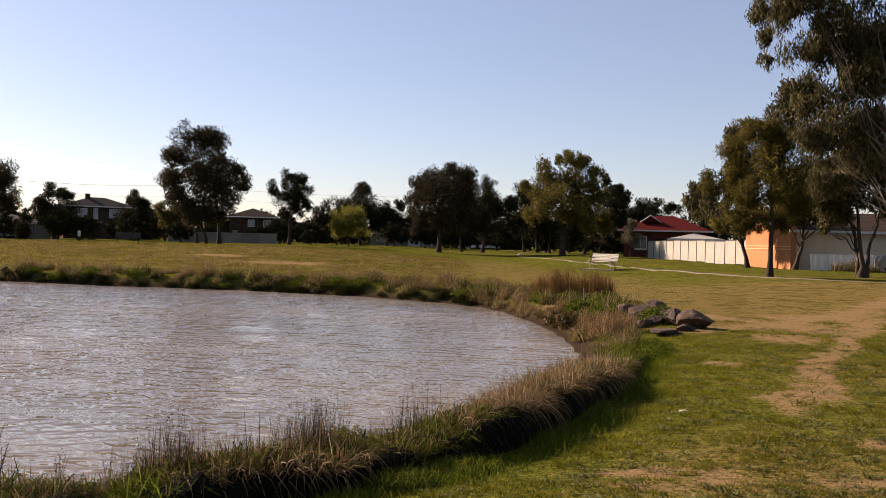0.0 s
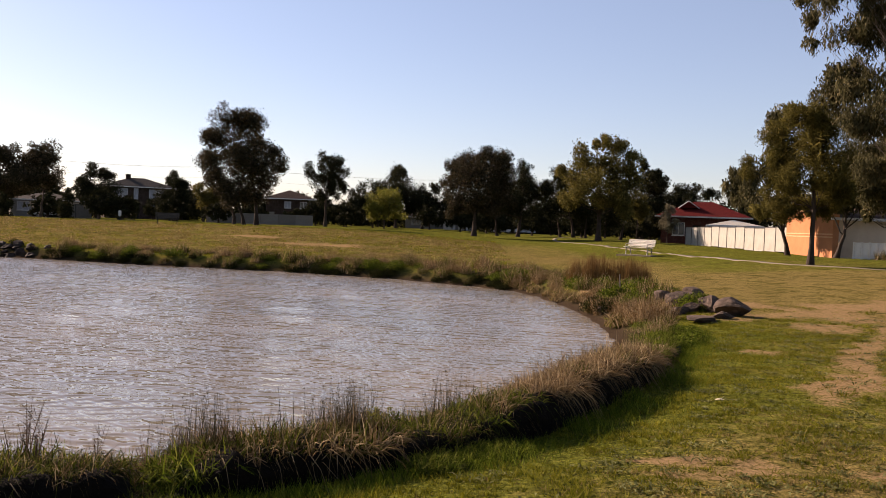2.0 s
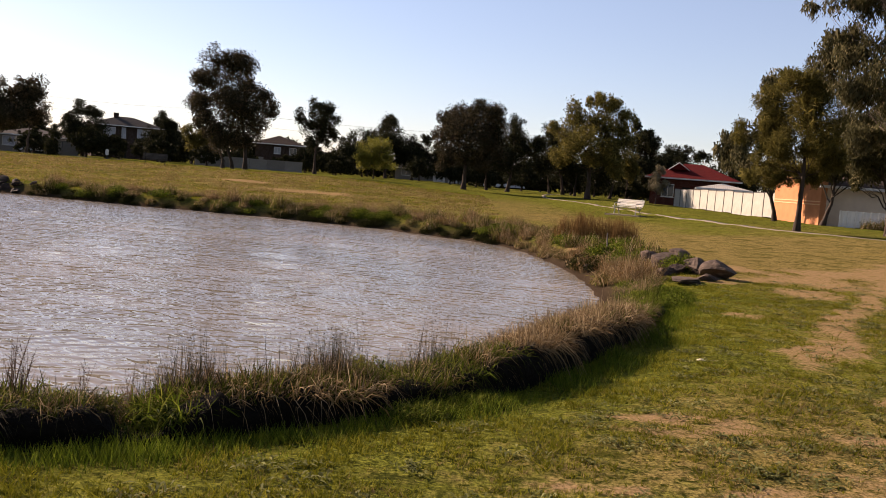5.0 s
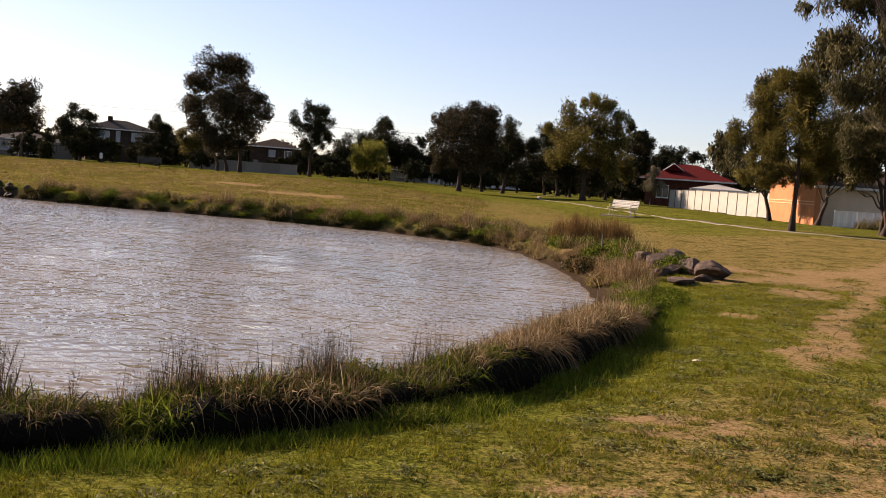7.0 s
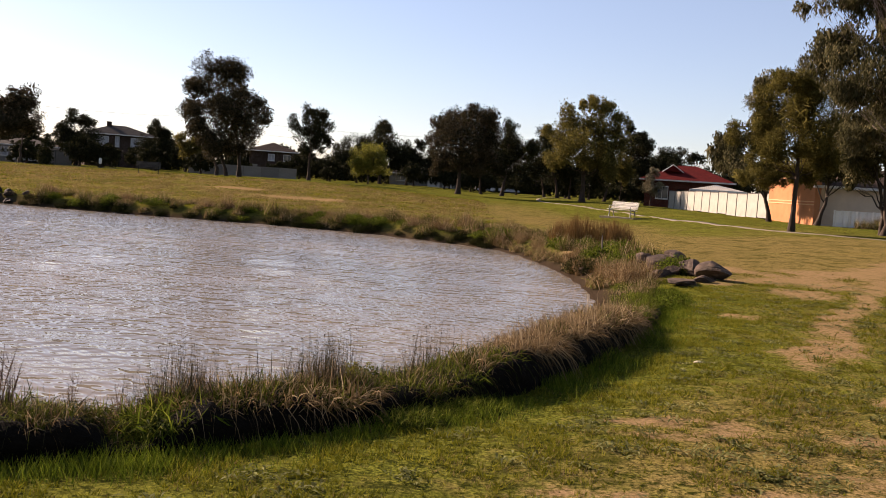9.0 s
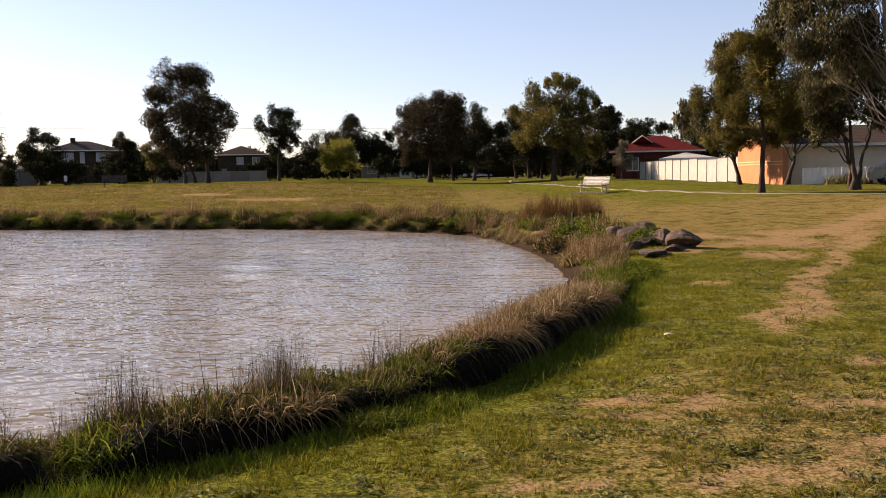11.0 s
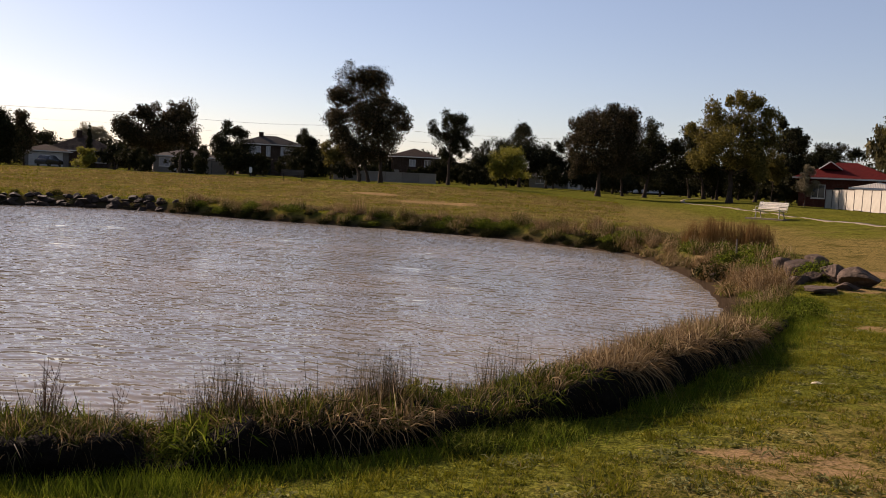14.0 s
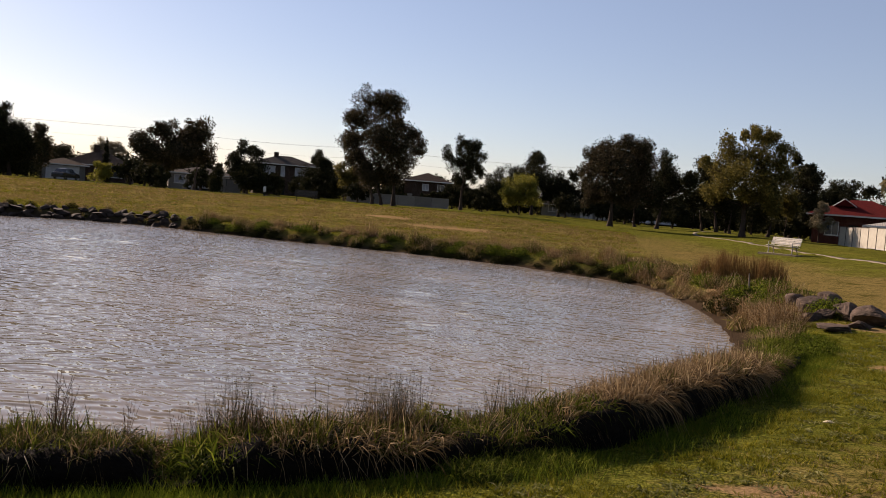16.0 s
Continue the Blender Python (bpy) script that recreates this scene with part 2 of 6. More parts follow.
M_GUM = foliage("gum_leaves", ((0.035, 0.036, 0.014), (0.10, 0.092, 0.04), (0.27, 0.225, 0.115)), 0.75, 0.35)
M_GUM_RED = foliage("bronze_gum_leaves", ((0.018, 0.018, 0.008), (0.055, 0.046, 0.022), (0.15, 0.105, 0.062)), 0.75, 0.2)
M_OAK = foliage("sheoak_needles", ((0.05, 0.046, 0.012), (0.135, 0.115, 0.026), (0.27, 0.215, 0.06)), 0.75, 0.4)
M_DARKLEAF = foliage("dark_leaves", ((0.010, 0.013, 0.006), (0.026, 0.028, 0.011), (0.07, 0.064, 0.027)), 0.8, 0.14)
M_LIME = foliage("yellow_green_leaves", ((0.12, 0.13, 0.02), (0.23, 0.22, 0.035), (0.34, 0.30, 0.06)), 0.5, 0.4)
M_PALELEAF = foliage("pale_dry_leaves", ((0.20, 0.17, 0.10), (0.30, 0.25, 0.15), (0.36, 0.31, 0.22)), 0.6, 0.3)
M_BLADE = foliage("lawn_blades", ((0.072, 0.082, 0.006), (0.18, 0.178, 0.013), (0.36, 0.305, 0.036)), 0.7, 0.3)
M_BLADE_DRY = foliage("dry_lawn_blades", ((0.14, 0.092, 0.03), (0.28, 0.20, 0.07), (0.46, 0.345, 0.15)), 0.7, 0.3)
# leaf green taken down to near-black to hold the shade along the waterline
M_SHADED_WEED = foliage("shade_dark_weed_leaves", ((0.007, 0.009, 0.002), (0.02, 0.024, 0.005), (0.08, 0.075, 0.016)), 0.9, 0.12)
M_LAWNWEED = foliage("grey_green_weeds", ((0.045, 0.05, 0.012), (0.12, 0.125, 0.034), (0.31, 0.295, 0.12)), 0.6, 0.2)
M_STRAW = foliage("straw_blades", ((0.035, 0.021, 0.009), (0.27, 0.175, 0.078), (0.82, 0.63, 0.38)), 0.8, 0.28)
M_FLUFF = foliage("feathery_dry_blades", ((0.035, 0.022, 0.011), (0.24, 0.158, 0.078), (0.72, 0.53, 0.31)), 0.8, 0.28)
M_TUSSOCK_GREEN = foliage("tussock_green_blades", ((0.010, 0.015, 0.002), (0.06, 0.075, 0.009), (0.34, 0.34, 0.06)), 0.8, 0.3)
M_LUSH = foliage("lush_green_leaves", ((0.02, 0.036, 0.004), (0.10, 0.145, 0.011), (0.32, 0.36, 0.04)), 0.8, 0.3)
M_REED = foliage("dark_rush_stems", ((0.022, 0.018, 0.009), (0.06, 0.05, 0.022), (0.13, 0.1, 0.05)), 0.6, 0.1)
M_RUST = foliage("rust_brown_reeds", ((0.10, 0.055, 0.018), (0.19, 0.105, 0.035), (0.27, 0.16, 0.06)), 0.6, 0.25)
M_WHITE = surface("cream_paint", (0.78, 0.73, 0.64), (0.70, 0.64, 0.55), 12, 0.5, 0.1, 0.004)
M_DARKPAINT = surface("dark_green_paint", (0.012, 0.014, 0.012), (0.02, 0.022, 0.019), 12, 0.75, 0.1, 0.004)
M_STEEL = surface("grey_steel", (0.18, 0.17, 0.16), (0.28, 0.27, 0.25), 20, 0.5, 0.1, 0.004, metal=0.6)
M_FENCE = ribbed("cream_sheet_fence", (0.28, 0.265, 0.225), (0.225, 0.21, 0.178))
M_FENCE_GREY = ribbed("weathered_grey_sheet", (0.62, 0.585, 0.53), (0.78, 0.74, 0.68))
M_POST = surface("dark_steel_post", (0.05, 0.045, 0.04), (0.08, 0.07, 0.06), 15, 0.6, 0.1, 0.005)
M_ORANGE = surface("orange_render", (0.36, 0.15, 0.068), (0.31, 0.128, 0.058), 3, 0.85, 0.15, 0.01)
M_BAND = surface("peach_band", (0.50, 0.28, 0.15), (0.45, 0.25, 0.13), 5, 0.8, 0.1, 0.01)
M_BEIGE = surface("beige_render", (0.62, 0.50, 0.37), (0.55, 0.44, 0.33), 3, 0.85, 0.15, 0.01)
M_PALEWALL = surface("off_white_render", (0.20, 0.18, 0.155), (0.16, 0.145, 0.125), 3, 0.85, 0.15, 0.01)
M_BRICK = bricked("brown_brick", (0.036, 0.022, 0.016), (0.052, 0.031, 0.022))
M_REDBRICK = bricked("red_brick", (0.07, 0.018, 0.012), (0.095, 0.027, 0.017))
M_TILE_GREY = tiled("grey_brown_roof_tiles", (0.040, 0.035, 0.031), (0.062, 0.053, 0.047))
M_TILE_BROWN = tiled("brown_roof_tiles", (0.036, 0.025, 0.020), (0.056, 0.039, 0.029))
M_TILE_RED = tiled("red_roof_tiles", (0.070, 0.008, 0.008), (0.10, 0.013, 0.011))
M_SHEET_ROOF = ribbed("pale_sheet_roof", (0.25, 0.23, 0.20), (0.31, 0.285, 0.25))
M_TRIM = surface("white_trim_paint", (0.55, 0.53, 0.49), (0.47, 0.45, 0.42), 8, 0.5, 0.08, 0.004)
M_GLASS = glassy("dark_window_glass")
M_CURTAIN = surface("pale_blind", (0.30, 0.30, 0.31), (0.38, 0.38, 0.38), 6, 0.7, 0.1, 0.01)
M_CARWHITE = surface("white_car_paint", (0.62, 0.63, 0.65), (0.58, 0.59, 0.61), 3, 0.25, 0.02, 0.002)
M_CARDARK = surface("dark_car_paint", (0.02, 0.022, 0.026), (0.03, 0.032, 0.036), 3, 0.25, 0.02, 0.002)
M_CARSILVER = surface("silver_car_paint", (0.40, 0.41, 0.43), (0.36, 0.37, 0.39), 3, 0.25, 0.02, 0.002)
M_TYRE = surface("tyre_rubber", (0.02, 0.02, 0.02), (0.035, 0.035, 0.035), 20, 0.8, 0.2, 0.005)
# near-black on purpose: the shade under the overhanging turf is in this colour
M_SHADE_THATCH = surface("shade_black_thatch", (0.004, 0.0032, 0.0022), (0.010, 0.0075, 0.0045), 40, 1.0, 1.0, 0.03)
M_PAPER = surface("pale_litter", (0.42, 0.37, 0.24), (0.36, 0.31, 0.2), 20, 0.7, 0.2, 0.005)
M_WOODPOLE = surface("grey_timber", (0.14, 0.11, 0.085), (0.22, 0.18, 0.14), 9, 0.85, 0.4, 0.01, stretch=(1, 1, 0.2))

# ---------------------------------------------------------------- mesh helpers
rng = np.random.default_rng(11)


def grid_noise(x, y, scale, seed=0):
    """Smooth value noise in 0..1 over the plan."""
    x, y = np.asarray(x, float) * scale, np.asarray(y, float) * scale
    xi, yi = np.floor(x), np.floor(y)
    fx, fy = x - xi, y - yi
    fx, fy = fx * fx * (3 - 2 * fx), fy * fy * (3 - 2 * fy)

    def h(a, b):
        v = np.sin(a * 127.1 + b * 311.7 + seed * 74.7) * 43758.5453
        return v - np.floor(v)
    return (h(xi, yi) * (1 - fx) + h(xi + 1, yi) * fx) * (1 - fy) + (h(xi, yi + 1) * (1 - fx) + h(xi + 1, yi + 1) * fx) * fy


def fractal(x, y, scale, seed=0, octaves=4):
    return sum(grid_noise(x, y, scale * 2 ** k, seed + k) * 0.5 ** k for k in range(octaves)) / (2 - 0.5 ** (octaves - 1))


def step(a, b, x):
    t = np.clip((np.asarray(x, float) - a) / (b - a), 0, 1)
    return t * t * (3 - 2 * t)


def mesh_of(name, verts, faces, material=None, smooth=False):
    """A mesh from arrays; faces is an array of quads or triangles, or a list of mixed ones."""
    me = bpy.data.meshes.new(name)
    if isinstance(faces, np.ndarray):
        verts = np.asarray(verts, np.float32)
        n, k = faces.shape
        me.vertices.add(len(verts))
        me.vertices.foreach_set("co", verts.ravel())
        me.loops.add(n * k)
        me.loops.foreach_set("vertex_index", faces.astype(np.int32).ravel())
        me.polygons.add(n)
        me.polygons.foreach_set("loop_start", np.arange(0, n * k, k, dtype=np.int32))
        me.update(calc_edges=True)
    else:
        me.from_pydata([tuple(v) for v in verts], [], [tuple(f) for f in faces])
    if smooth:
        me.polygons.foreach_set("use_smooth", np.ones(len(me.polygons), bool))
    if material:
        me.materials.append(material)
    me.update()
    return me


def part(name, data, parent, label="", at=None):
    ob = new(name, data)
    ob.parent = parent
    if at is not None:
        ob.matrix_local = at
    if label:
        ob["label"] = label
    if name in ("leaf_mass", "seed_head", "twig_spray", "crown"):
        ob["kind"] = "stuff"
    return ob


def thing(name, m, label, category, group="", kind=""):
    ob = new(name)
    ob.empty_display_size = 0.1
    ob.matrix_world = m
    return tagged(ob, label, category, group, kind)


def block(name, x0, y0, z0, x1, y1, z1, material, bevel=0.0):
    """A box with optionally rounded edges."""
    bm = bmesh.new()
    bmesh.ops.create_cube(bm, size=1.0)
    for v in bm.verts:
        v.co = Vector(((x0 + x1) / 2 + v.co.x * (x1 - x0), (y0 + y1) / 2 + v.co.y * (y1 - y0), (z0 + z1) / 2 + v.co.z * (z1 - z0)))
    if bevel:
        bmesh.ops.bevel(bm, geom=bm.edges[:], offset=bevel, segments=2, affect="EDGES")
    me = bpy.data.meshes.new(name)
    bm.to_mesh(me)
    bm.free()
    me.materials.append(material)
    return me


def tube_arrays(points, radii, sides=7):
    """A tapered tube along points, as (verts, quads)."""
    pts = np.asarray(points, float)
    n = len(pts)
    d = np.gradient(pts, axis=0)
    d /= np.linalg.norm(d, axis=1, keepdims=True) + 1e-9
    ref = np.where(np.abs(d[:, 2:3]) > 0.9, [[1.0, 0, 0]], [[0, 0, 1.0]])
    a = np.cross(d, ref)
    a /= np.linalg.norm(a, axis=1, keepdims=True) + 1e-9
    b = np.cross(d, a)
    ang = np.linspace(0, 2 * math.pi, sides, endpoint=False)
    ring = pts[:, None] + np.asarray(radii, float)[:, None, None] * (np.cos(ang)[None, :, None] * a[:, None] + np.sin(ang)[None, :, None] * b[:, None])
    v = ring.reshape(-1, 3)
    i, j = np.meshgrid(np.arange(n - 1), np.arange(sides), indexing="ij")
    k = (j + 1) % sides
    f = np.stack([i * sides + j, i * sides + k, (i + 1) * sides + k, (i + 1) * sides + j], -1).reshape(-1, 4)
    return v, f


def joined(pieces):
    vs, fs, n = [], [], 0
    for v, f in pieces:
        vs.append(v)
        fs.append(f + n)
        n += len(v)
    return np.concatenate(vs), np.concatenate(fs)


def unit(v):
    return v / (np.linalg.norm(v, axis=-1, keepdims=True) + 1e-9)


def leaf_arrays(centres, length, width, droop, r):
    """Pointed leaves round centres, hanging by droop (0 to 1)."""
    n = len(centres)
    d = unit(unit(r.normal(size=(n, 3))) * (1 - droop) + np.array([0, 0, -1.0]) * droop)
    w = unit(np.cross(d, r.normal(size=(n, 3))))
    ln, wd = length * r.uniform(0.6, 1.3, (n, 1)), width * r.uniform(0.7, 1.3, (n, 1))
    v = np.stack([centres - d * ln / 2 - w * wd / 2, centres - d * ln / 2 + w * wd / 2, centres + d * ln / 2], 1).reshape(-1, 3)
    return v, np.arange(3 * n).reshape(-1, 3)


def blade_arrays(roots, heads, width, r, bends=3, curl=0.5):
    """Grass blades from roots to heads: narrow strips that bow over, pointed."""
    n = len(roots)
    side = unit(np.cross(heads - roots, r.normal(size=(n, 3))))
    s = np.linspace(0, 1, bends + 1)
    rows = []
    for k, t in enumerate(s):
        mid = roots + (heads - roots) * t
        mid = mid + np.array([0, 0, 1.0]) * (curl * np.linalg.norm((heads - roots)[:, :2], axis=1) * t * (1 - t) * 2)[:, None]
        w = width * (1 - 0.85 * t) * 0.5
        rows.append(np.stack([mid - side * w, mid + side * w], 1))
    v = np.stack(rows, 1).reshape(-1, 3)
    m = 2 * (bends + 1)
    q = np.array([[2 * k, 2 * k + 1, 2 * k + 3, 2 * k + 2] for k in range(bends)])
    f = (np.arange(n)[:, None, None] * m + q[None]).reshape(-1, 4)
    return v, f


# ---------------------------------------------------------------- the lie of the land
WATER_Z = -0.5
SHORE = [(-3.3, 5.25), (-1.9, 5.75), (-1.05, 6.5), (-0.3, 7.1), (0.35, 7.9), (0.95, 9.3), (1.65, 11.3), (2.45, 14.2), (2.85, 17.2), (2.8, 20.8),
         (2.3, 24.5), (1.6, 27.2), (0.2, 29.2), (-3.2, 31.6), (-6.5, 33.0), (-11.2, 33.9), (-17, 35.2), (-22.5, 36.3), (-26.5, 34.2), (-31, 27), (-33, 17),
         (-26, 8.5), (-16, 4.6), (-9, 3.7), (-5.2, 4.5)]


def shore_curve(points, per=8):
    """A smooth closed line through the points."""
    p = np.array(points)
    out = []
    for k in range(len(p)):
        a, b, c, d = p[k - 1], p[k], p[(k + 1) % len(p)], p[(k + 2) % len(p)]
        for t in np.linspace(0, 1, per, endpoint=False):
            out.append(0.5 * (2 * b + (c - a) * t + (2 * a - 5 * b + 4 * c - d) * t ** 2 + (3 * b - a - 3 * c + d) * t ** 3))
    return np.array(out)


SHORELINE = shore_curve(SHORE)


def shore_distance(x, y):
    """Metres from the water's edge, below zero on the water."""
    x, y = np.asarray(x, float), np.asarray(y, float)
    q = np.stack([x.ravel(), y.ravel()], -1)
    a, b = SHORELINE, np.roll(SHORELINE, -1, axis=0)
    best, inside = np.full(len(q), 1e9), np.zeros(len(q), bool)
    for (ax, ay), (bx, by) in zip(a, b):
        ex, ey = bx - ax, by - ay
        t = np.clip(((q[:, 0] - ax) * ex + (q[:, 1] - ay) * ey) / (ex * ex + ey * ey), 0, 1)
        best = np.minimum(best, (q[:, 0] - ax - t * ex) ** 2 + (q[:, 1] - ay - t * ey) ** 2)
        if ay != by:
            inside ^= ((ay > q[:, 1]) != (by > q[:, 1])) & (q[:, 0] < (bx - ax) * (q[:, 1] - ay) / (by - ay) + ax)
    d = np.sqrt(best)
    return np.where(inside, -d, d).reshape(x.shape)


GRID_X, GRID_Y = np.arange(-44, 16.01, 0.12), np.arange(-6, 48.01, 0.12)
GRID_D = shore_distance(*np.meshgrid(GRID_X, GRID_Y))


def edge_distance(x, y):
    """Metres from the water's edge, read from a grid; far off, only a large number."""
    x, y = np.asarray(x, float), np.asarray(y, float)
    i, j = (np.clip(x, -43.9, 15.8) + 44) / 0.12, (np.clip(y, -5.9, 47.8) + 6) / 0.12
    i0, j0 = i.astype(int), j.astype(int)
    u, v = i - i0, j - j0
    d = (GRID_D[j0, i0] * (1 - u) + GRID_D[j0, i0 + 1] * u) * (1 - v) + (GRID_D[j0 + 1, i0] * (1 - u) + GRID_D[j0 + 1, i0 + 1] * u) * v
    return d + np.abs(x - np.clip(x, -43.9, 15.8)) + np.abs(y - np.clip(y, -5.9, 47.8))


def land(x, y, d=None):
    """The ground's height."""
    x, y = np.asarray(x, float), np.asarray(y, float)
    if d is None:
        d = edge_distance(x, y)
    h = (0.45 * step(6, 16, x) * step(12, 36, y) * (1 - 0.4 * step(95, 130, y)) + 0.65 * step(36, 66, y) * (1 - step(-14, 6, x))
         + 0.2 * np.exp(-((y - 68) / 14) ** 2) * (1 - step(-10, 4, x)) + 0.25 * step(70, 110, y) * step(-14, -4, x) * (1 - step(8, 20, x)))
    h = h + 0.05 * (fractal(x, y, 0.35, 3, 3) - 0.5) * step(0.5, 3, d) + 0.02 * (fractal(x, y, 2.2, 5, 2) - 0.5) + 0.16 * (fractal(x, y, 0.7, 13, 3) - 0.5) * step(34, 44, y) * (1 - step(75, 95, y)) * step(1, 4, d)
    near = WATER_Z + 0.04 + (0.46 - 0.09) * step(0.0, 0.75, d) + 0.09 * step(0.6, 2.0, d) + 0.0 * x
    h = np.where(d > 0, near + h * step(0.3, 3, d), WATER_Z + 0.04 + np.maximum(d, -4) * 0.3)
    return h


def height(x, y):
    return float(land(np.array([x]), np.array([y]))[0])


TRAILS = [[(3.6, 8.6), (4.15, 9.7), (5.2, 11.7), (6.4, 13.6), (8.0, 16.3), (10.0, 19.6)], [(4.9, 16.6), (5.9, 17.1), (7.3, 18.1), (10.4, 21.3), (12.0, 23.2), (15.0, 27.0)], [(7.3, 18.1), (5.8, 20.5), (4.6, 22.2)]]
BARE = [(1.35, 6.1, 0.55, 0.16), (1.95, 6.0, 0.5, 0.14), (1.8, 4.44, 0.45, 0.12), (2.2, 4.6, 0.5, 0.16), (3.1, 5.9, 0.5, 0.2), (0.76, 4.35, 0.5, 0.1), (2.25, 7.15, 0.3, 0.14), (1.4, 5.7, 0.4, 0.1),
        (3.7, 7.05, 0.5, 0.25), (2.9, 5.1, 0.6, 0.2), (6.2, 15.2, 0.9, 0.9), (7.6, 17.4, 1.4, 1.3), (8.8, 19.8, 1.6, 1.2), (3.9, 11.9, 0.4, 0.4), (-9.0, 47.5, 4.0, 2.2), (-14, 52, 3.0, 1.5), (3.2, 22.0, 0.4, 4.0)]


def bare(x, y):
    x, y = x + 0.7 * (fractal(x, y, 1.3, 61) - 0.5), y + 0.7 * (fractal(x, y, 1.2, 67) - 0.5)
    spots = [np.exp(-((x - a) / p) ** 2 - ((y - b) / q) ** 2) for a, b, p, q in BARE]
    for n, line in enumerate(TRAILS):
        wide = 0.42 if n == 0 else 0.75
        for (ax, ay), (bx, by) in zip(line[:-1], line[1:]):
            t = np.clip(((x - ax) * (bx - ax) + (y - ay) * (by - ay)) / ((bx - ax) ** 2 + (by - ay) ** 2), 0, 1)
            spots.append(0.88 * np.exp(-((x - ax - t * (bx - ax)) ** 2 + (y - ay - t * (by - ay)) ** 2) / wide ** 2))
    return np.max(spots, axis=0)


def dryness(x, y, d):
    dry = 0.36 + 0.5 * (fractal(x, y, 0.55, 21) - 0.5) + 0.46 * step(13, 21, y) * step(1, 7, x) * (1 - step(44, 52, y + 0.2 * x)) + 0.34 * step(34, 42, y) * (1 - step(62, 76, y)) * (1 - step(2, 10, x))
    dry = dry - 0.30 * np.exp(-((x - 3.0) / 2.0) ** 2 - ((y - 10.5) / 4.0) ** 2) + 0.26 * np.exp(-((x - 2.4) / 2.4) ** 2 - ((y - 5.4) / 2.2) ** 2) + 0.16 * step(1.0, 3.5, x) * (1 - step(9, 14, y))
    return dry - 0.25 * np.exp(-((d - 1.3) / 0.7) ** 2) - 0.2 * step(48, 60, y) * step(4, 12, x) - 0.3 * step(72, 90, y) - 0.12 * step(30, 38, y) * (1 - step(-2, 6, x)) - 0.45 * step(31, 35, y) * step(6, 10, x)


def spread(lo, hi, fine_lo, fine_hi, fine, grow=1.22):
    """Grid lines, close together between fine_lo and fine_hi, wider and wider outside."""
    out = list(np.arange(fine_lo, fine_hi, fine))
    s, v = fine, out[-1]
    while v < hi:
        s = min(s * grow, 400)
        v += s
        out.append(v)
    s, v = fine, fine_lo
    low = []
    while v > lo:
        s = min(s * grow, 400)
        v -= s
        low.append(v)
    return np.array(low[::-1] + out)


def build_ground():
    gx = np.concatenate([spread(-2500, -6, -36, -6, 0.4), spread(-6.0, 2500, -6.0, 10, 0.2, 1.06)[1:]])
    gx = np.unique(gx.round(3))
    gy = np.concatenate([spread(-2500, 22, 2.2, 22, 0.19, 1.08), spread(22.2, 2500, 22.2, 62, 0.38, 1.045)[1:]])
    gy = np.unique(gy[gy > -2600].round(3))
    gy = gy[np.concatenate([[True], np.diff(gy) > 0.05])]
    gx = gx[np.concatenate([[True], np.diff(gx) > 0.05])]
    X, Y = np.meshgrid(gx, gy)
    D = edge_distance(X, Y)
    Z = land(X, Y, D)
    nx, ny = len(gx), len(gy)
    i, j = np.meshgrid(np.arange(ny - 1), np.arange(nx - 1), indexing="ij")
    f = np.stack([i * nx + j, i * nx + j + 1, (i + 1) * nx + j + 1, (i + 1) * nx + j], -1).reshape(-1, 4)
    me = mesh_of("ground", np.stack([X, Y, Z], -1).reshape(-1, 3), f, M_GROUND, True)
    for key, val in (("dry", dryness(X, Y, D)), ("soil", bare(X, Y) * (0.36 + 1.0 * fractal(X, Y, 2.2, 35))), ("mud", 1 - step(0.05, 0.7 + 0.9 * (1 - step(-20, -17, X)) * step(20, 24, Y), D + 0.3 * (fractal(X, Y, 1.5, 9) - 0.5)))):
        a = me.attributes.new(key, "FLOAT", "POINT")
        a.data.foreach_set("value", val.astype(np.float32).ravel())
    tagged(new("ground", me), "uneven park lawn of green and dry grass with bare soil", "ground", kind="structure")


def build_water():
    gx, gy = np.arange(-35, 5.5, 0.17), np.arange(2.5, 39, 0.15)
    X, Y = np.meshgrid(gx, gy)
    Z = np.full_like(X, WATER_Z)
    r = np.random.default_rng(4)
    for k in range(7):
        lam, turn = r.uniform(0.75, 1.9), radians(r.uniform(-32, 32))
        amp = 0.0022 * lam
        Z += amp * np.sin(2 * math.pi / lam * (X * math.sin(turn) + Y * math.cos(turn)) + r.uniform(0, 6) + 2.5 * fractal(X, Y, 0.5, 40 + k, 2)) * (0.5 + fractal(X, Y, 0.25, 60 + k, 2))
    nx, ny = len(gx), len(gy)
    i, j = np.meshgrid(np.arange(ny - 1), np.arange(nx - 1), indexing="ij")
    f = np.stack([i * nx + j, i * nx + j + 1, (i + 1) * nx + j + 1, (i + 1) * nx + j], -1).reshape(-1, 4)
    tagged(new("water", mesh_of("water", np.stack([X, Y, Z], -1).reshape(-1, 3), f, M_WATER, True)), "muddy brown pond water with wind ripples", "pond", kind="structure")


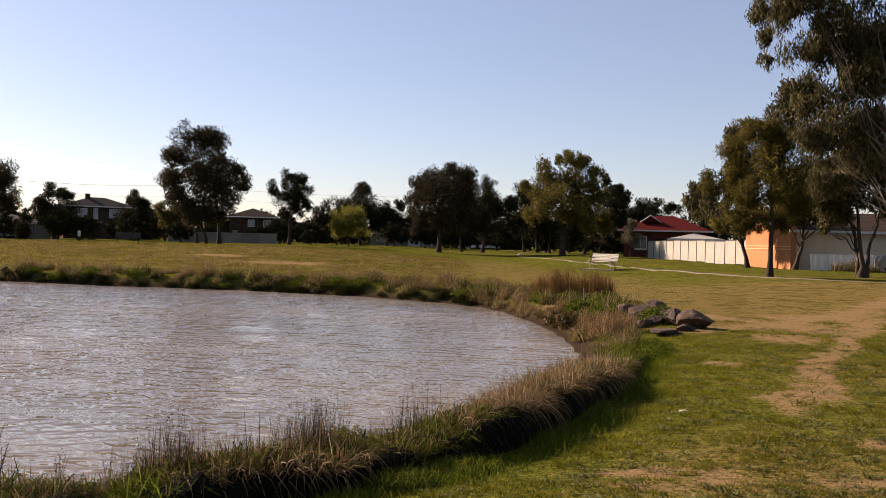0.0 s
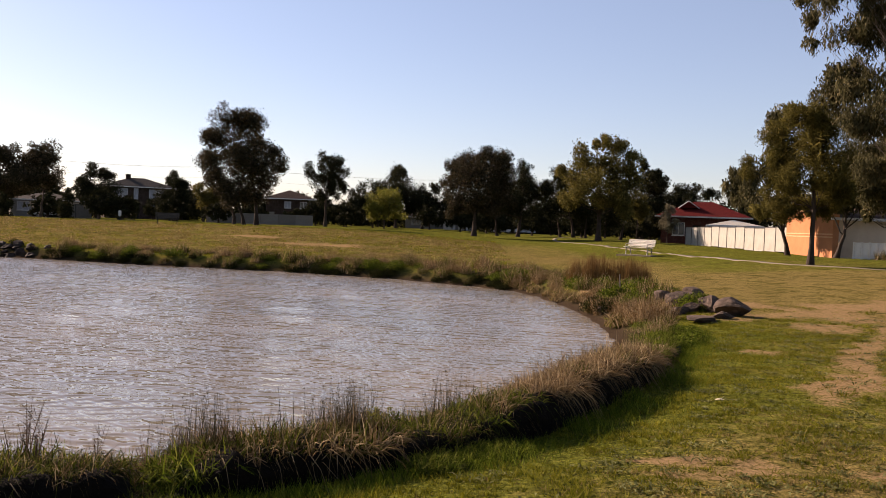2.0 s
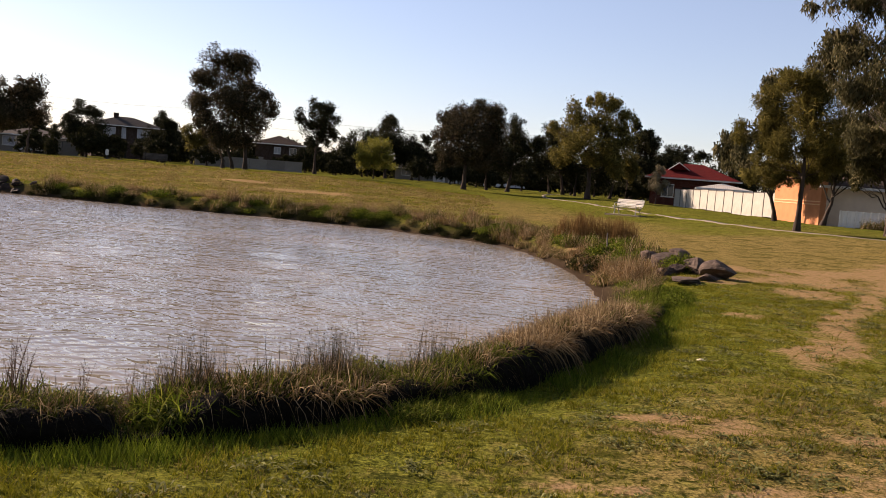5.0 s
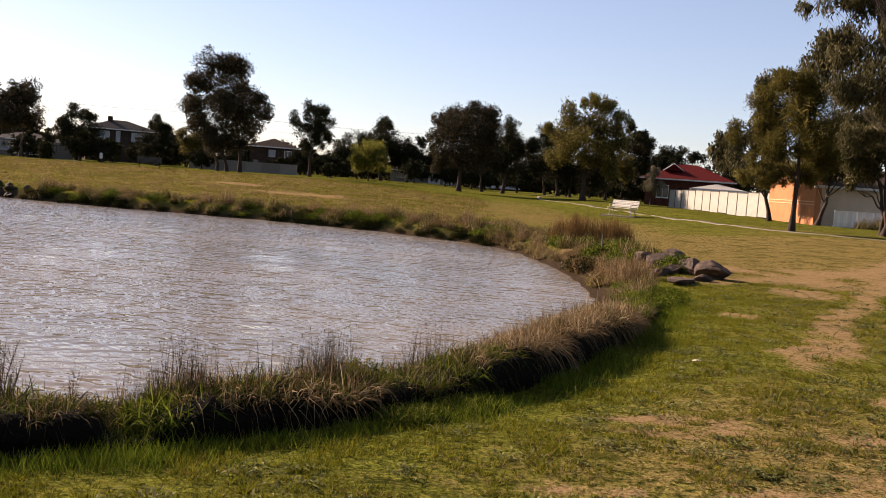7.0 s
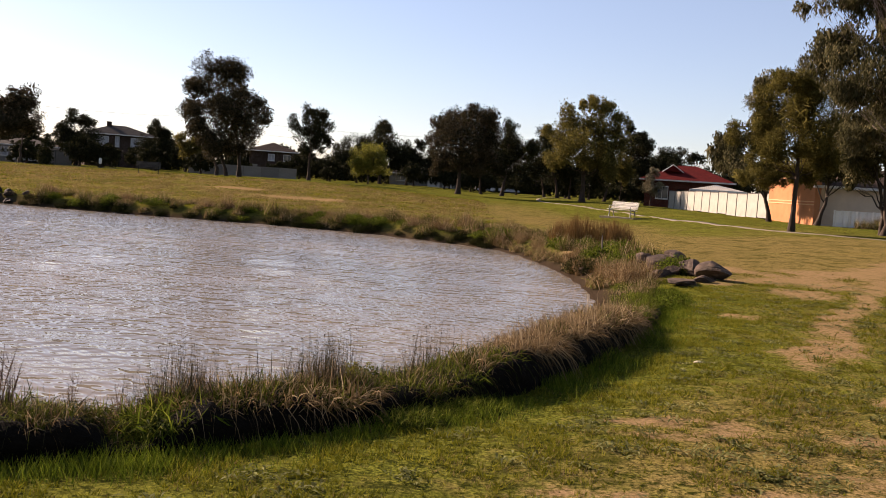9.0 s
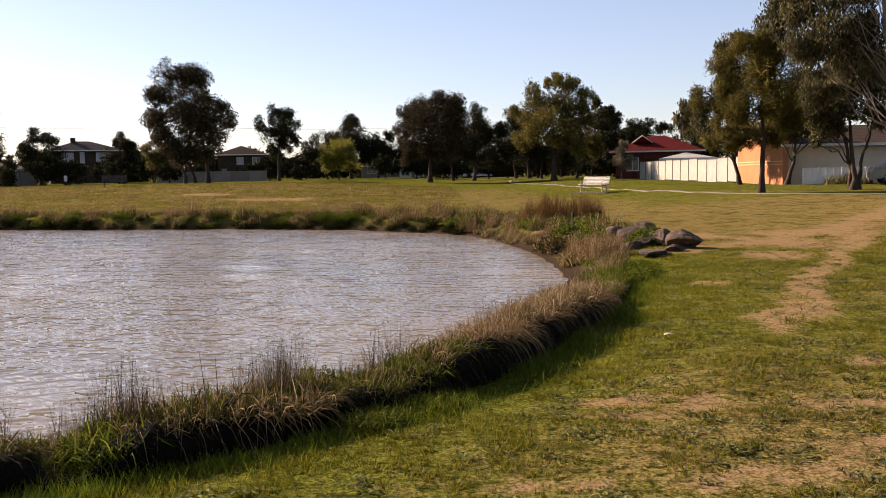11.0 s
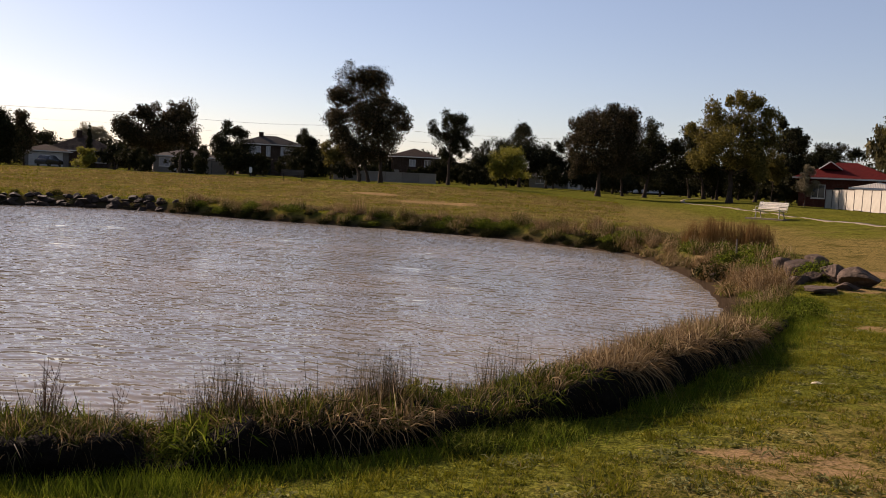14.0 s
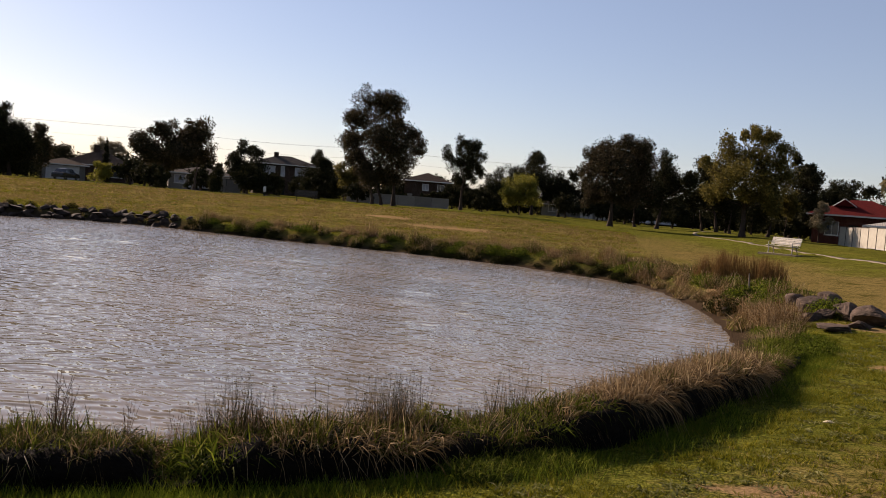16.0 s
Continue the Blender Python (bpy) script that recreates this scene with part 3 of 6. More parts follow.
def build_path(name, points, width, label):
    """A concrete footpath laid on the ground, with a thickness."""
    p = np.array(points, float)
    t = np.linspace(0, len(p) - 1, len(p) * 8)
    c = np.stack([np.interp(t, np.arange(len(p)), p[:, k]) for k in range(2)], -1)
    for _ in range(6):
        c[1:-1] = (c[:-2] + 2 * c[1:-1] + c[2:]) / 4
    d = unit(np.gradient(c, axis=0))
    nrm = np.stack([d[:, 1], -d[:, 0]], -1)
    rows = []
    for off, dz in ((-0.5, -0.1), (-0.5, 0.02), (0.5, 0.02), (0.5, -0.1)):
        q = c + nrm * off * width
        rows.append(np.column_stack([q, land(q[:, 0], q[:, 1]) + dz]))
    v = np.stack(rows, 1).reshape(-1, 3)
    f = np.array([[4 * k + a, 4 * k + a + 1, 4 * k + a + 5, 4 * k + a + 4] for k in range(len(c) - 1) for a in range(3)])
    tagged(new(name, mesh_of(name, v, f, M_CONCRETE)), label, "path", kind="structure")


build_ground()
build_water()
build_path("pavement", [(48, 27), (30, 30), (17.3, 32.9), (14.1, 36.4), (12.75, 44.4), (12.2, 49.5), (11.6, 55.8), (11.4, 66), (11.0, 78), (8.4, 92), (9.3, 104.5), (13.2, 129.5), (20, 140)], 0.44, "pale concrete footpath winding across the lawn")
build_path("road", [(-140, 90), (-100, 92), (-78, 97), (-67, 100.2), (-58, 105), (-46, 112)], 3.0, "pale concrete road before the far houses")


# ---------------------------------------------------------------- trees


def tree(name, label, x, y, lobes, trunk=0.2, bark=M_BARK, leaves=M_GUM, leaf=(0.34, 0.15), droop=0.3, cover=2.4, core=0.8, puff=0.5,
         seed=1, low=0.3, stems=((0, 0),), group="", lean=0.0, spine=None, rise=0.5):
    """A tree out of foliage lobes (across, up, half width, half height), with trunk, limbs and twigs that lead to them."""
    r = np.random.default_rng(seed)
    lb = np.array(lobes, float)
    d = np.array([x, y, 0]) / math.hypot(x, y)
    right, up = np.array([d[1], -d[0], 0]), np.array([0, 0, 1.0])
    half = max(np.ptp(lb[:, 0]) / 2, 0.6)
    mid = (lb[:, 0].max() + lb[:, 0].min()) / 2
    depth = r.uniform(-0.75, 0.75, len(lb)) * half * np.sqrt(np.clip(1.05 - ((lb[:, 0] - mid) / (half * 1.15)) ** 2, 0.05, 1))
    cen = lb[:, :1] * right + depth[:, None] * d + lb[:, 1:2] * up
    root = thing(name, pose(x, y, height(x, y) - 0.06), label, "tree", group)
    top = lb[:, 1].max()
    tall = cen[lb[:, 1] > top * 0.6].mean(0)
    stem_paths = []
    for k, (sx, sy) in enumerate(stems):
        s = np.linspace(0, 1, 9)
        end = tall * 0.92 if k == 0 else cen[np.argmin(np.abs(lb[:, 0] - sx * 6) + np.abs(lb[:, 1] - top * 0.6))]
        foot = right * sx + d * sy
        pts = foot + (end - foot) * np.stack([s ** (1.6 + abs(lean)), s ** (1.6 + abs(lean)), s], -1) + lean * right * np.sin(math.pi * s)[:, None]
        if spine is not None and k == 0:
            sp = np.array(spine)
            zz = np.linspace(sp[0, 1], sp[-1, 1], 9)
            pts = np.interp(zz, sp[:, 1], sp[:, 0])[:, None] * right + zz[:, None] * up
        pts[1:-1] += r.normal(0, trunk * 0.25, (7, 3)) * [1, 1, 0.2]
        rad = trunk * (1 - 0.8 * s ** 0.8) * (1 if k == 0 else 0.8)
        rad[0] *= 1.45
        v, f = tube_arrays(pts, rad, 10)
        part("trunk", mesh_of("trunk", v, f, bark, True), root)
        stem_paths.append((pts, rad))
    twigs, foliage_points = [], []
    for i in range(len(lb)):
        pts, rad = stem_paths[i % len(stem_paths)]
        z0 = np.clip(max(low * top, rise * cen[i, 2]), pts[0, 2], pts[-1, 2])
        k = int(np.argmin(np.abs(pts[:, 2] - z0)))
        a, b = pts[k], cen[i]
        s = np.linspace(0, 1, 6)[:, None]
        path = a + (b - a) * s + up * np.sin(math.pi * s) * 0.10 * np.linalg.norm(b - a) * r.uniform(-0.3, 1) + r.normal(0, 0.11, (6, 3)) * np.linalg.norm(b - a) * s * (1 - s) * 2
        rr = max(rad[k] * 0.55 * min(1.0, 7 / len(lb)), trunk * 0.08) * (1 - 0.8 * s[:, 0])
        v, f = tube_arrays(path, rr, 6)
        part("limb", mesh_of("limb", v, f, bark, True), root)
        ru, rv = 1.06 * lb[i, 2], 1.06 * lb[i, 3]
        axes = np.array([ru, (ru + rv) / 2, rv])
        n = int(6 + 2.2 * ru * rv)   # leaf puffs that make up the lobe, uneven in size
        way = unit(r.normal(size=(n, 3)) + [0, 0, 0.25]) * r.uniform(0.4, 1.08, (n, 1))
        size = puff * min(ru, rv) * r.uniform(0.55, 1.35, n) + 0.05
        pos = cen[i] + way[:, :1] * ru * right + way[:, 1:2] * axes[1] * d + way[:, 2:] * rv * up
        for p in pos[: 7]:
            t0 = path[r.integers(2, 6)]
            m = (t0 + p) / 2 + r.normal(0, 0.08, 3)
            twigs.append(tube_arrays([t0, m, p], [rr[-1], rr[-1] * 0.7, rr[-1] * 0.3], 4))
        total = cover * math.pi * ru * rv / (0.25 * leaf[0] * leaf[1])
        share = np.maximum(3, (total * size ** 2 / (size ** 2).sum()).astype(int))
        who = np.repeat(np.arange(n), share)
        shell = unit(r.normal(size=(len(who), 3))) * r.random((len(who), 1)) ** 0.42
        cl = pos[who] + shell * size[who, None] * [1, 1, 0.85 + 0.5 * max(droop, 0)] + r.normal(0, 0.16, (len(who), 3)) * size[who, None]
        foliage_points.append(cl)
    part("twig_spray", mesh_of("twig_spray", *joined(twigs), bark), root)
    pts = np.concatenate(foliage_points)
    cores = []
    for i in range(len(lb)):
        n = int(1.5 * lb[i, 2] * lb[i, 3] / (leaf[0] * leaf[1])) + 6
        q = unit(r.normal(size=(n, 3))) * (r.random((n, 1)) ** 0.5) * core
        cores.append(cen[i] + q[:, :1] * lb[i, 2] * right + q[:, 1:2] * (lb[i, 2] + lb[i, 3]) / 2 * d + q[:, 2:] * lb[i, 3] * up)
    v, f = joined([leaf_arrays(pts, leaf[0], leaf[1], droop, r), leaf_arrays(np.concatenate(cores), leaf[0] * 1.9, leaf[1] * 2.3, droop, r)])
    part("crown", mesh_of("crown", v, f, leaves), root)
    return root


FAR = dict(leaf=(0.27, 0.12))
tree("gum_tree", "tall dark eucalyptus with a billowing uneven crown", -28.7, 108.6,
     [(-3.4, 13.3, 1.9, 1.6), (-5.4, 10.6, 2.1, 1.7), (-6.1, 8.0, 1.7, 2.1), (-1.6, 12.3, 1.7, 1.7), (0.0, 11.1, 1.4, 2.4), (-2.9, 9.1, 2.0, 2.4), (-5.8, 5.8, 1.4, 1.3), (-1.4, 7.1, 2.9, 2.6), (1.2, 8.8, 1.2, 1.5), (2.9, 7.8, 1.2, 1.4),
      (0.2, 5.5, 1.9, 1.9), (-3.4, 4.0, 1.6, 1.6), (-1.5, 3.4, 1.5, 1.2), (-4.4, 4.8, 1.3, 1.3)], 0.26, leaves=M_GUM_RED, seed=2, stems=((0, 0), (-1.6, 0.4), (-2.8, -0.3)), spine=[(0, 0), (-0.1, 3), (-0.6, 6), (-1.6, 12)], leaf=(0.27, 0.12))
tree("gum_tree", "slender dark eucalyptus with open tufted crown", -22.4, 123.3,
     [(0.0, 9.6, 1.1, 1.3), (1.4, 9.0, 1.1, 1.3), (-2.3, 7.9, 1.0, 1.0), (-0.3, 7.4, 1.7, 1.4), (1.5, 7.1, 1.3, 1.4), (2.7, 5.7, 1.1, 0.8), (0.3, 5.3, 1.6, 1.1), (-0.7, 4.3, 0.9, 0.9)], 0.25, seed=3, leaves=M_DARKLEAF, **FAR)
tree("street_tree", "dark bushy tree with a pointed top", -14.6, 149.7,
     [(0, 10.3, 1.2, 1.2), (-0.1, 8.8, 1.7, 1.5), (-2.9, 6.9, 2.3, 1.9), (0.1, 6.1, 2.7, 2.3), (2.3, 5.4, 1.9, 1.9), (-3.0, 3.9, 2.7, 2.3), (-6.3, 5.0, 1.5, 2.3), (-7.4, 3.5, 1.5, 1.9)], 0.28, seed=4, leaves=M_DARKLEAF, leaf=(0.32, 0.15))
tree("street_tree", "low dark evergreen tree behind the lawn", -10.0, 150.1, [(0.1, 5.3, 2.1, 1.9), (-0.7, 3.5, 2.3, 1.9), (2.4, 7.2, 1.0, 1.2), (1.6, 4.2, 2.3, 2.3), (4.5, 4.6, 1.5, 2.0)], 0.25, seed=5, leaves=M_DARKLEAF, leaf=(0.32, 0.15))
tree("spring_tree", "young tree in bright yellow-green spring leaf", -13.6, 121.6, [(0.1, 4.4, 1.7, 1.3), (-1.3, 3.4, 1.5, 1.4), (1.5, 3.3, 1.5, 1.4), (0.0, 2.6, 2.0, 1.2), (-0.2, 5.4, 1.1, 0.9), (-1.6, 2.0, 1.3, 0.9), (1.8, 1.9, 1.3, 0.9)], 0.12, seed=6, leaves=M_LIME, cover=1.3, core=0.45, leaf=(0.24, 0.13))
tree("park_tree", "dark broad-crowned tree on a short trunk on the lawn", -0.5, 100.4,
     [(-2.2, 7.9, 1.5, 1.3), (-2.7, 6.0, 1.7, 1.7), (-0.2, 8.7, 1.7, 1.5), (1.2, 9.6, 1.1, 1.0), (0.0, 6.3, 2.5, 2.5), (2.5, 7.9, 1.7, 2.2), (3.6, 9.0, 1.1, 1.3), (3.3, 5.7, 1.7, 2.2), (-1.4, 3.9, 2.0, 1.2), (1.4, 3.8, 2.3, 1.4), (-2.4, 3.0, 1.2, 0.9)], 0.3, seed=7, leaves=M_GUM_RED, **FAR)
tree("park_tree", "dark eucalyptus among the park trees", 5.6, 120.3, [(0.4, 9.0, 1.2, 1.5), (1.7, 6.4, 1.7, 2.3), (3.4, 6.4, 1.3, 2.0), (0.4, 4.4, 2.3, 2.0), (-0.3, 6.7, 1.7, 2.0), (-1.9, 4.8, 2.0, 2.0), (-3.6, 4.6, 1.6, 1.8)], 0.28, seed=8, leaves=M_DARKLEAF, stems=((0, 0), (-2.9, 0.5)), **FAR)
tree("park_tree", "large olive-green tree on a straight trunk beside the path", 12.9, 91.5,
     [(-2.0, 9.0, 1.3, 1.3), (-4.2, 7.5, 0.8, 0.6), (-0.3, 10.4, 1.2, 0.9), (1.5, 10.2, 1.2, 1.0), (3.0, 8.9, 1.0, 1.0), (-2.7, 6.8, 1.8, 1.5), (0.7, 7.7, 2.3, 2.0), (3.2, 6.7, 1.3, 1.5), (-1.2, 5.0, 2.0, 1.7), (1.5, 5.0, 2.0, 1.7), (-3.2, 4.5, 1.4, 1.3), (2.5, 3.9, 1.4, 1.2)], 0.3, seed=9, leaves=M_OAK, **FAR)
tree("park_tree", "dark conifer-like tree behind the park trees", 20.6, 108.5, [(0.3, 9.2, 0.8, 1.1), (1.5, 8.3, 1.1, 1.2), (0.7, 6.6, 2.1, 1.8), (2.3, 6.8, 1.1, 1.5), (1.0, 4.2, 2.4, 1.8), (-0.2, 2.8, 2.1, 1.3)], 0.2, seed=10, leaves=M_DARKLEAF, **FAR)
tree("park_tree", "dark tree in the shaded grove", 14.5, 129.6, [(-2.3, 6.3, 2.2, 2.5), (-0.2, 4.6, 2.2, 2.0), (1.9, 4.2, 2.2, 1.6), (-3.4, 4.2, 2.2, 1.6), (-2.3, 8.8, 1.4, 1.4)], 0.26, seed=12, leaves=M_DARKLEAF, stems=((0, 0), (1.8, 0.5), (-2.0, 1.0)), leaf=(0.32, 0.15))
tree("park_tree", "dark tree in the shaded grove", 22.0, 132.0, [(0, 5.0, 2.4, 2.2), (2.0, 4.2, 2.2, 1.8), (-2.2, 4.0, 2.0, 1.8), (4.5, 4.4, 2.2, 2.2)], 0.26, seed=13, leaves=M_DARKLEAF, stems=((0, 0), (2.5, 0.5)), leaf=(0.32, 0.15))
tree("street_tree", "dark rounded trees behind the red roof", 30.8, 126.8, [(0, 7.3, 2.4, 1.5), (3.2, 7.0, 1.4, 0.9), (-1.4, 6.0, 2.4, 1.6), (1.0, 4.5, 3.0, 2.0)], 0.25, seed=14, leaves=M_DARKLEAF, leaf=(0.32, 0.15))
tree("sheoak_tree", "olive she-oak with fine drooping needles on a straight trunk", 14.6, 37.8,
     [(-1.1, 6.9, 0.2, 0.4), (-0.1, 6.8, 0.6, 0.6), (-0.6, 6.2, 1.0, 0.8), (0.5, 6.2, 0.8, 0.8), (-1.2, 5.3, 0.9, 0.8), (0.0, 5.0, 1.3, 1.0), (-1.9, 4.4, 1.1, 0.5), (-1.1, 3.6, 1.3, 0.7), (0.6, 3.9, 1.2, 0.9), (-0.2, 2.9, 1.2, 0.4), (-1.6, 2.8, 0.8, 0.4), (1.2, 3.1, 0.7, 0.4), (-0.9, 2.25, 0.9, 0.4), (0.3, 2.4, 0.8, 0.35), (-2.1, 2.4, 0.7, 0.4)],
     0.13, leaves=M_OAK, leaf=(0.30, 0.03), droop=0.3, cover=2.6, core=0.7, seed=15, low=0.33, spine=[(0, 0), (0.03, 2), (0.0, 4), (-0.1, 6.4)])
tree("gum_tree", "grey-green weeping eucalyptus before the orange wall", 19.8, 55.0,
     [(-3.6, 4.4, 0.9, 0.8), (-2.4, 5.0, 1.2, 1.0), (-2.0, 3.6, 1.1, 0.9), (-0.7, 8.2, 0.9, 1.3), (-3.0, 3.6, 0.9, 0.7), (-0.5, 5.9, 1.3, 1.3), (-0.2, 3.4, 0.9, 0.7)], 0.14, seed=16, leaf=(0.24, 0.09), droop=0.6, low=0.2, lean=-0.3)
tree("gum_tree", "leaning dark-trunked eucalyptus before the orange wall", 20.9, 50.3,
     [(0.7, 3.4, 1.3, 0.9), (0.0, 4.0, 1.2, 1.1), (1.4, 4.0, 1.2, 1.1), (0.7, 5.1, 1.2, 1.2), (-0.6, 3.1, 0.7, 0.4), (1.7, 3.0, 0.7, 0.5)], 0.15, seed=17, leaves=M_GUM, leaf=(0.26, 0.10), droop=0.5, low=0.25, lean=0.25)
tree("gum_tree", "dark many-stemmed eucalyptus beside the footpath", 19.7, 39.9,
     [(-1.2, 4.8, 1.2, 1.3), (-0.3, 5.0, 1.3, 1.5), (-0.7, 3.8, 1.0, 0.7), (-1.6, 4.0, 1.0, 0.9), (0.8, 3.4, 0.8, 0.8), (-1.2, 2.9, 0.7, 0.6), (-1.7, 2.3, 0.35, 0.25), (1.2, 5.0, 1.2, 1.4), (0.2, 6.2, 1.3, 1.0)], 0.15, bark=M_BARK, leaves=M_GUM, leaf=(0.22, 0.085), droop=0.5, seed=18, low=0.22, stems=((0, 0), (0.22, 0.1), (-0.1, 0.2)))
tree("gum_tree", "tall pale-barked eucalyptus with hanging leaf tufts", 13.5, 23.45,
     [(-4.65, 8.6, 0.45, 0.35), (-4.65, 8.0, 0.35, 0.3), (-3.95, 8.4, 0.7, 0.5), (-3.05, 8.5, 0.7, 0.5), (-4.35, 7.1, 0.22, 0.2), (-3.65, 6.4, 0.75, 0.5), (-3.95, 5.8, 0.5, 0.45), (-3.15, 5.8, 0.65, 0.55), (-2.95, 4.6, 0.5, 0.6), (-2.85, 4.0, 0.4, 0.4), (-2.15, 8.0, 0.8, 0.6), (-1.55, 7.6, 0.5, 0.6), (-1.85, 6.5, 0.6, 0.6), (-1.45, 5.3, 0.5, 0.6), (-2.05, 5.1, 0.6, 0.6), (-3.95, 9.4, 0.7, 0.5), (-2.85, 9.6, 0.9, 0.6), (-1.55, 9.4, 1.0, 0.7), (-0.55, 7.6, 0.9, 0.8), (-0.15, 6.0, 0.8, 0.8), (-2.35, 10.4, 1.1, 0.6), (-0.25, 9.0, 0.9, 0.8), (-2.2, 7.0, 0.9, 0.7), (-1.4, 6.6, 0.8, 0.7), (-1.1, 7.4, 0.7, 0.6), (-3.2, 7.3, 0.7, 0.5), (-2.6, 5.4, 0.6, 0.6), (-3.4, 5.0, 0.5, 0.5), (-2.7, 7.8, 0.7, 0.6), (-2.4, 3.6, 0.6, 0.5), (-1.6, 4.3, 0.6, 0.6), (-3.6, 9.0, 0.8, 0.5)],
     0.18, bark=M_PALEBARK, leaf=(0.15, 0.045), droop=0.6, cover=2.2, core=0.55, seed=19, low=0.26, rise=0.46, spine=[(0.0, 0), (-0.5, 1.8), (-0.85, 4.0), (-1.0, 4.8), (-1.05, 6.4), (-1.15, 8.0), (-1.1, 9.4)])
tree("gum_tree", "dark clumped tree beyond the far shore", -52.5, 91.3,
     [(-2.3, 5.4, 1.3, 1.2), (-0.6, 6.7, 1.1, 0.9), (-1.3, 3.9, 2.0, 1.2), (1.3, 6.6, 1.6, 1.1), (3.4, 7.3, 1.3, 1.2), (4.4, 6.1, 1.5, 1.6), (2.3, 4.4, 2.5, 1.4), (4.4, 4.1, 1.6, 1.2), (0.4, 3.4, 1.5, 1.0), (0.6, 5.2, 1.6, 1.2), (3.0, 5.6, 1.5, 1.3), (-1.9, 4.6, 1.4, 1.1)], 0.25, seed=20, leaves=M_GUM_RED, stems=((0, 0), (4.0, 0.5)), **FAR)
SHRUB = dict(leaf=(0.16, 0.08), trunk=0.06)
tree("conifer_shrub", "small dark conifer shrub on the lawn", -43.8, 76.7, [(0, 1.1, 0.5, 0.8), (0, 0.5, 0.55, 0.5), (0, 1.8, 0.3, 0.6)], seed=21, leaves=M_DARKLEAF, **SHRUB)
tree("conifer_shrub", "small dark conifer shrub on the lawn", -39.2, 79.2, [(0, 1.5, 0.7, 1.1), (-0.1, 0.6, 0.9, 0.6), (0, 2.5, 0.35, 0.6)], seed=22, leaves=M_DARKLEAF, **SHRUB)
tree("gum_tree", "large dark tree at the far end of the park", -74.9, 94.0, [(-0.8, 7.8, 0.9, 1.5), (-0.7, 5.9, 1.8, 1.5), (-0.3, 4.6, 2.4, 1.8), (1.4, 5.3, 1.5, 1.5), (0.7, 2.9, 3.0, 2.0), (-2.2, 5.0, 2.4, 3.0), (-2.1, 2.4, 2.4, 1.8)], 0.3, seed=23, leaves=M_DARKLEAF, leaf=(0.32, 0.15))
tree("street_tree", "narrow dark tree beside the far houses", -75.0, 100.2, [(-0.2, 6.7, 0.8, 0.9), (-0.1, 5.4, 1.1, 1.4), (0, 4.0, 1.3, 1.2), (0, 2.4, 1.2, 1.2)], 0.14, seed=24, leaves=M_GUM_RED, **FAR)
tree("bare_tree", "pale half-bare tree above the far roofs", -86.2, 134.0, [(0, 5.8, 1.9, 1.1), (-2.5, 5.9, 1.5, 1.1), (-1.3, 5.0, 1.9, 0.9)], 0.14, seed=25, leaves=M_PALELEAF, leaf=(0.22, 0.1))
tree("cypress_tree", "slim dark pencil cypress beside a house", -76.8, 117.3, [(0, 0.7 + 0.62 * k, 0.56 - 0.05 * k, 0.6) for k in range(10)], 0.08, seed=26, leaves=M_DARKLEAF, leaf=(0.22, 0.09), droop=-0.5, cover=4.0, puff=0.8)
tree("garden_shrub", "bright yellow-green garden shrub before the houses", -71.6, 108.8, [(-0.2, 2.0, 1.4, 0.8), (0.7, 1.8, 0.9, 0.8), (0, 1.1, 1.5, 0.9)], 0.08, seed=27, leaves=M_LIME, leaf=(0.22, 0.13))
tree("street_tree", "dark spreading tree before the two-storey house", -56.3, 123.1, [(-0.5, 6.8, 1.4, 1.1), (1.1, 6.3, 1.4, 1.2), (-1.3, 4.4, 1.5, 1.8), (1.0, 3.7, 1.8, 1.8), (-0.6, 2.8, 1.7, 1.5), (-2.1, 5.0, 0.9, 1.2)], 0.22, seed=28, leaves=M_DARKLEAF, **FAR)
tree("street_tree", "dark round tree beside the two-storey house", -47.8, 132.0, [(0.8, 5.7, 1.1, 0.9), (-0.9, 3.4, 1.7, 1.6), (0.9, 3.2, 1.7, 1.6), (0.3, 4.7, 1.2, 1.2)], 0.2, seed=29, leaves=M_DARKLEAF, **FAR)
tree("street_tree", "olive bushy tree beside the white fence", -40.2, 124.1, [(-0.4, 3.2, 1.4, 1.4), (1.0, 3.9, 1.7, 1.4), (-1.3, 4.9, 0.9, 0.9), (1.9, 3.1, 1.4, 1.2)], 0.18, seed=30, leaves=M_OAK, **FAR)
tree("street_tree", "dark tree behind the two-storey house", -64.5, 178.0, [(-0.3, 9.0, 1.3, 1.3), (-0.1, 7.4, 1.9, 1.4), (-1.6, 7.6, 0.9, 1.1), (0, 5.2, 1.8, 1.6)], 0.2, seed=31, leaves=M_DARKLEAF, leaf=(0.32, 0.15))
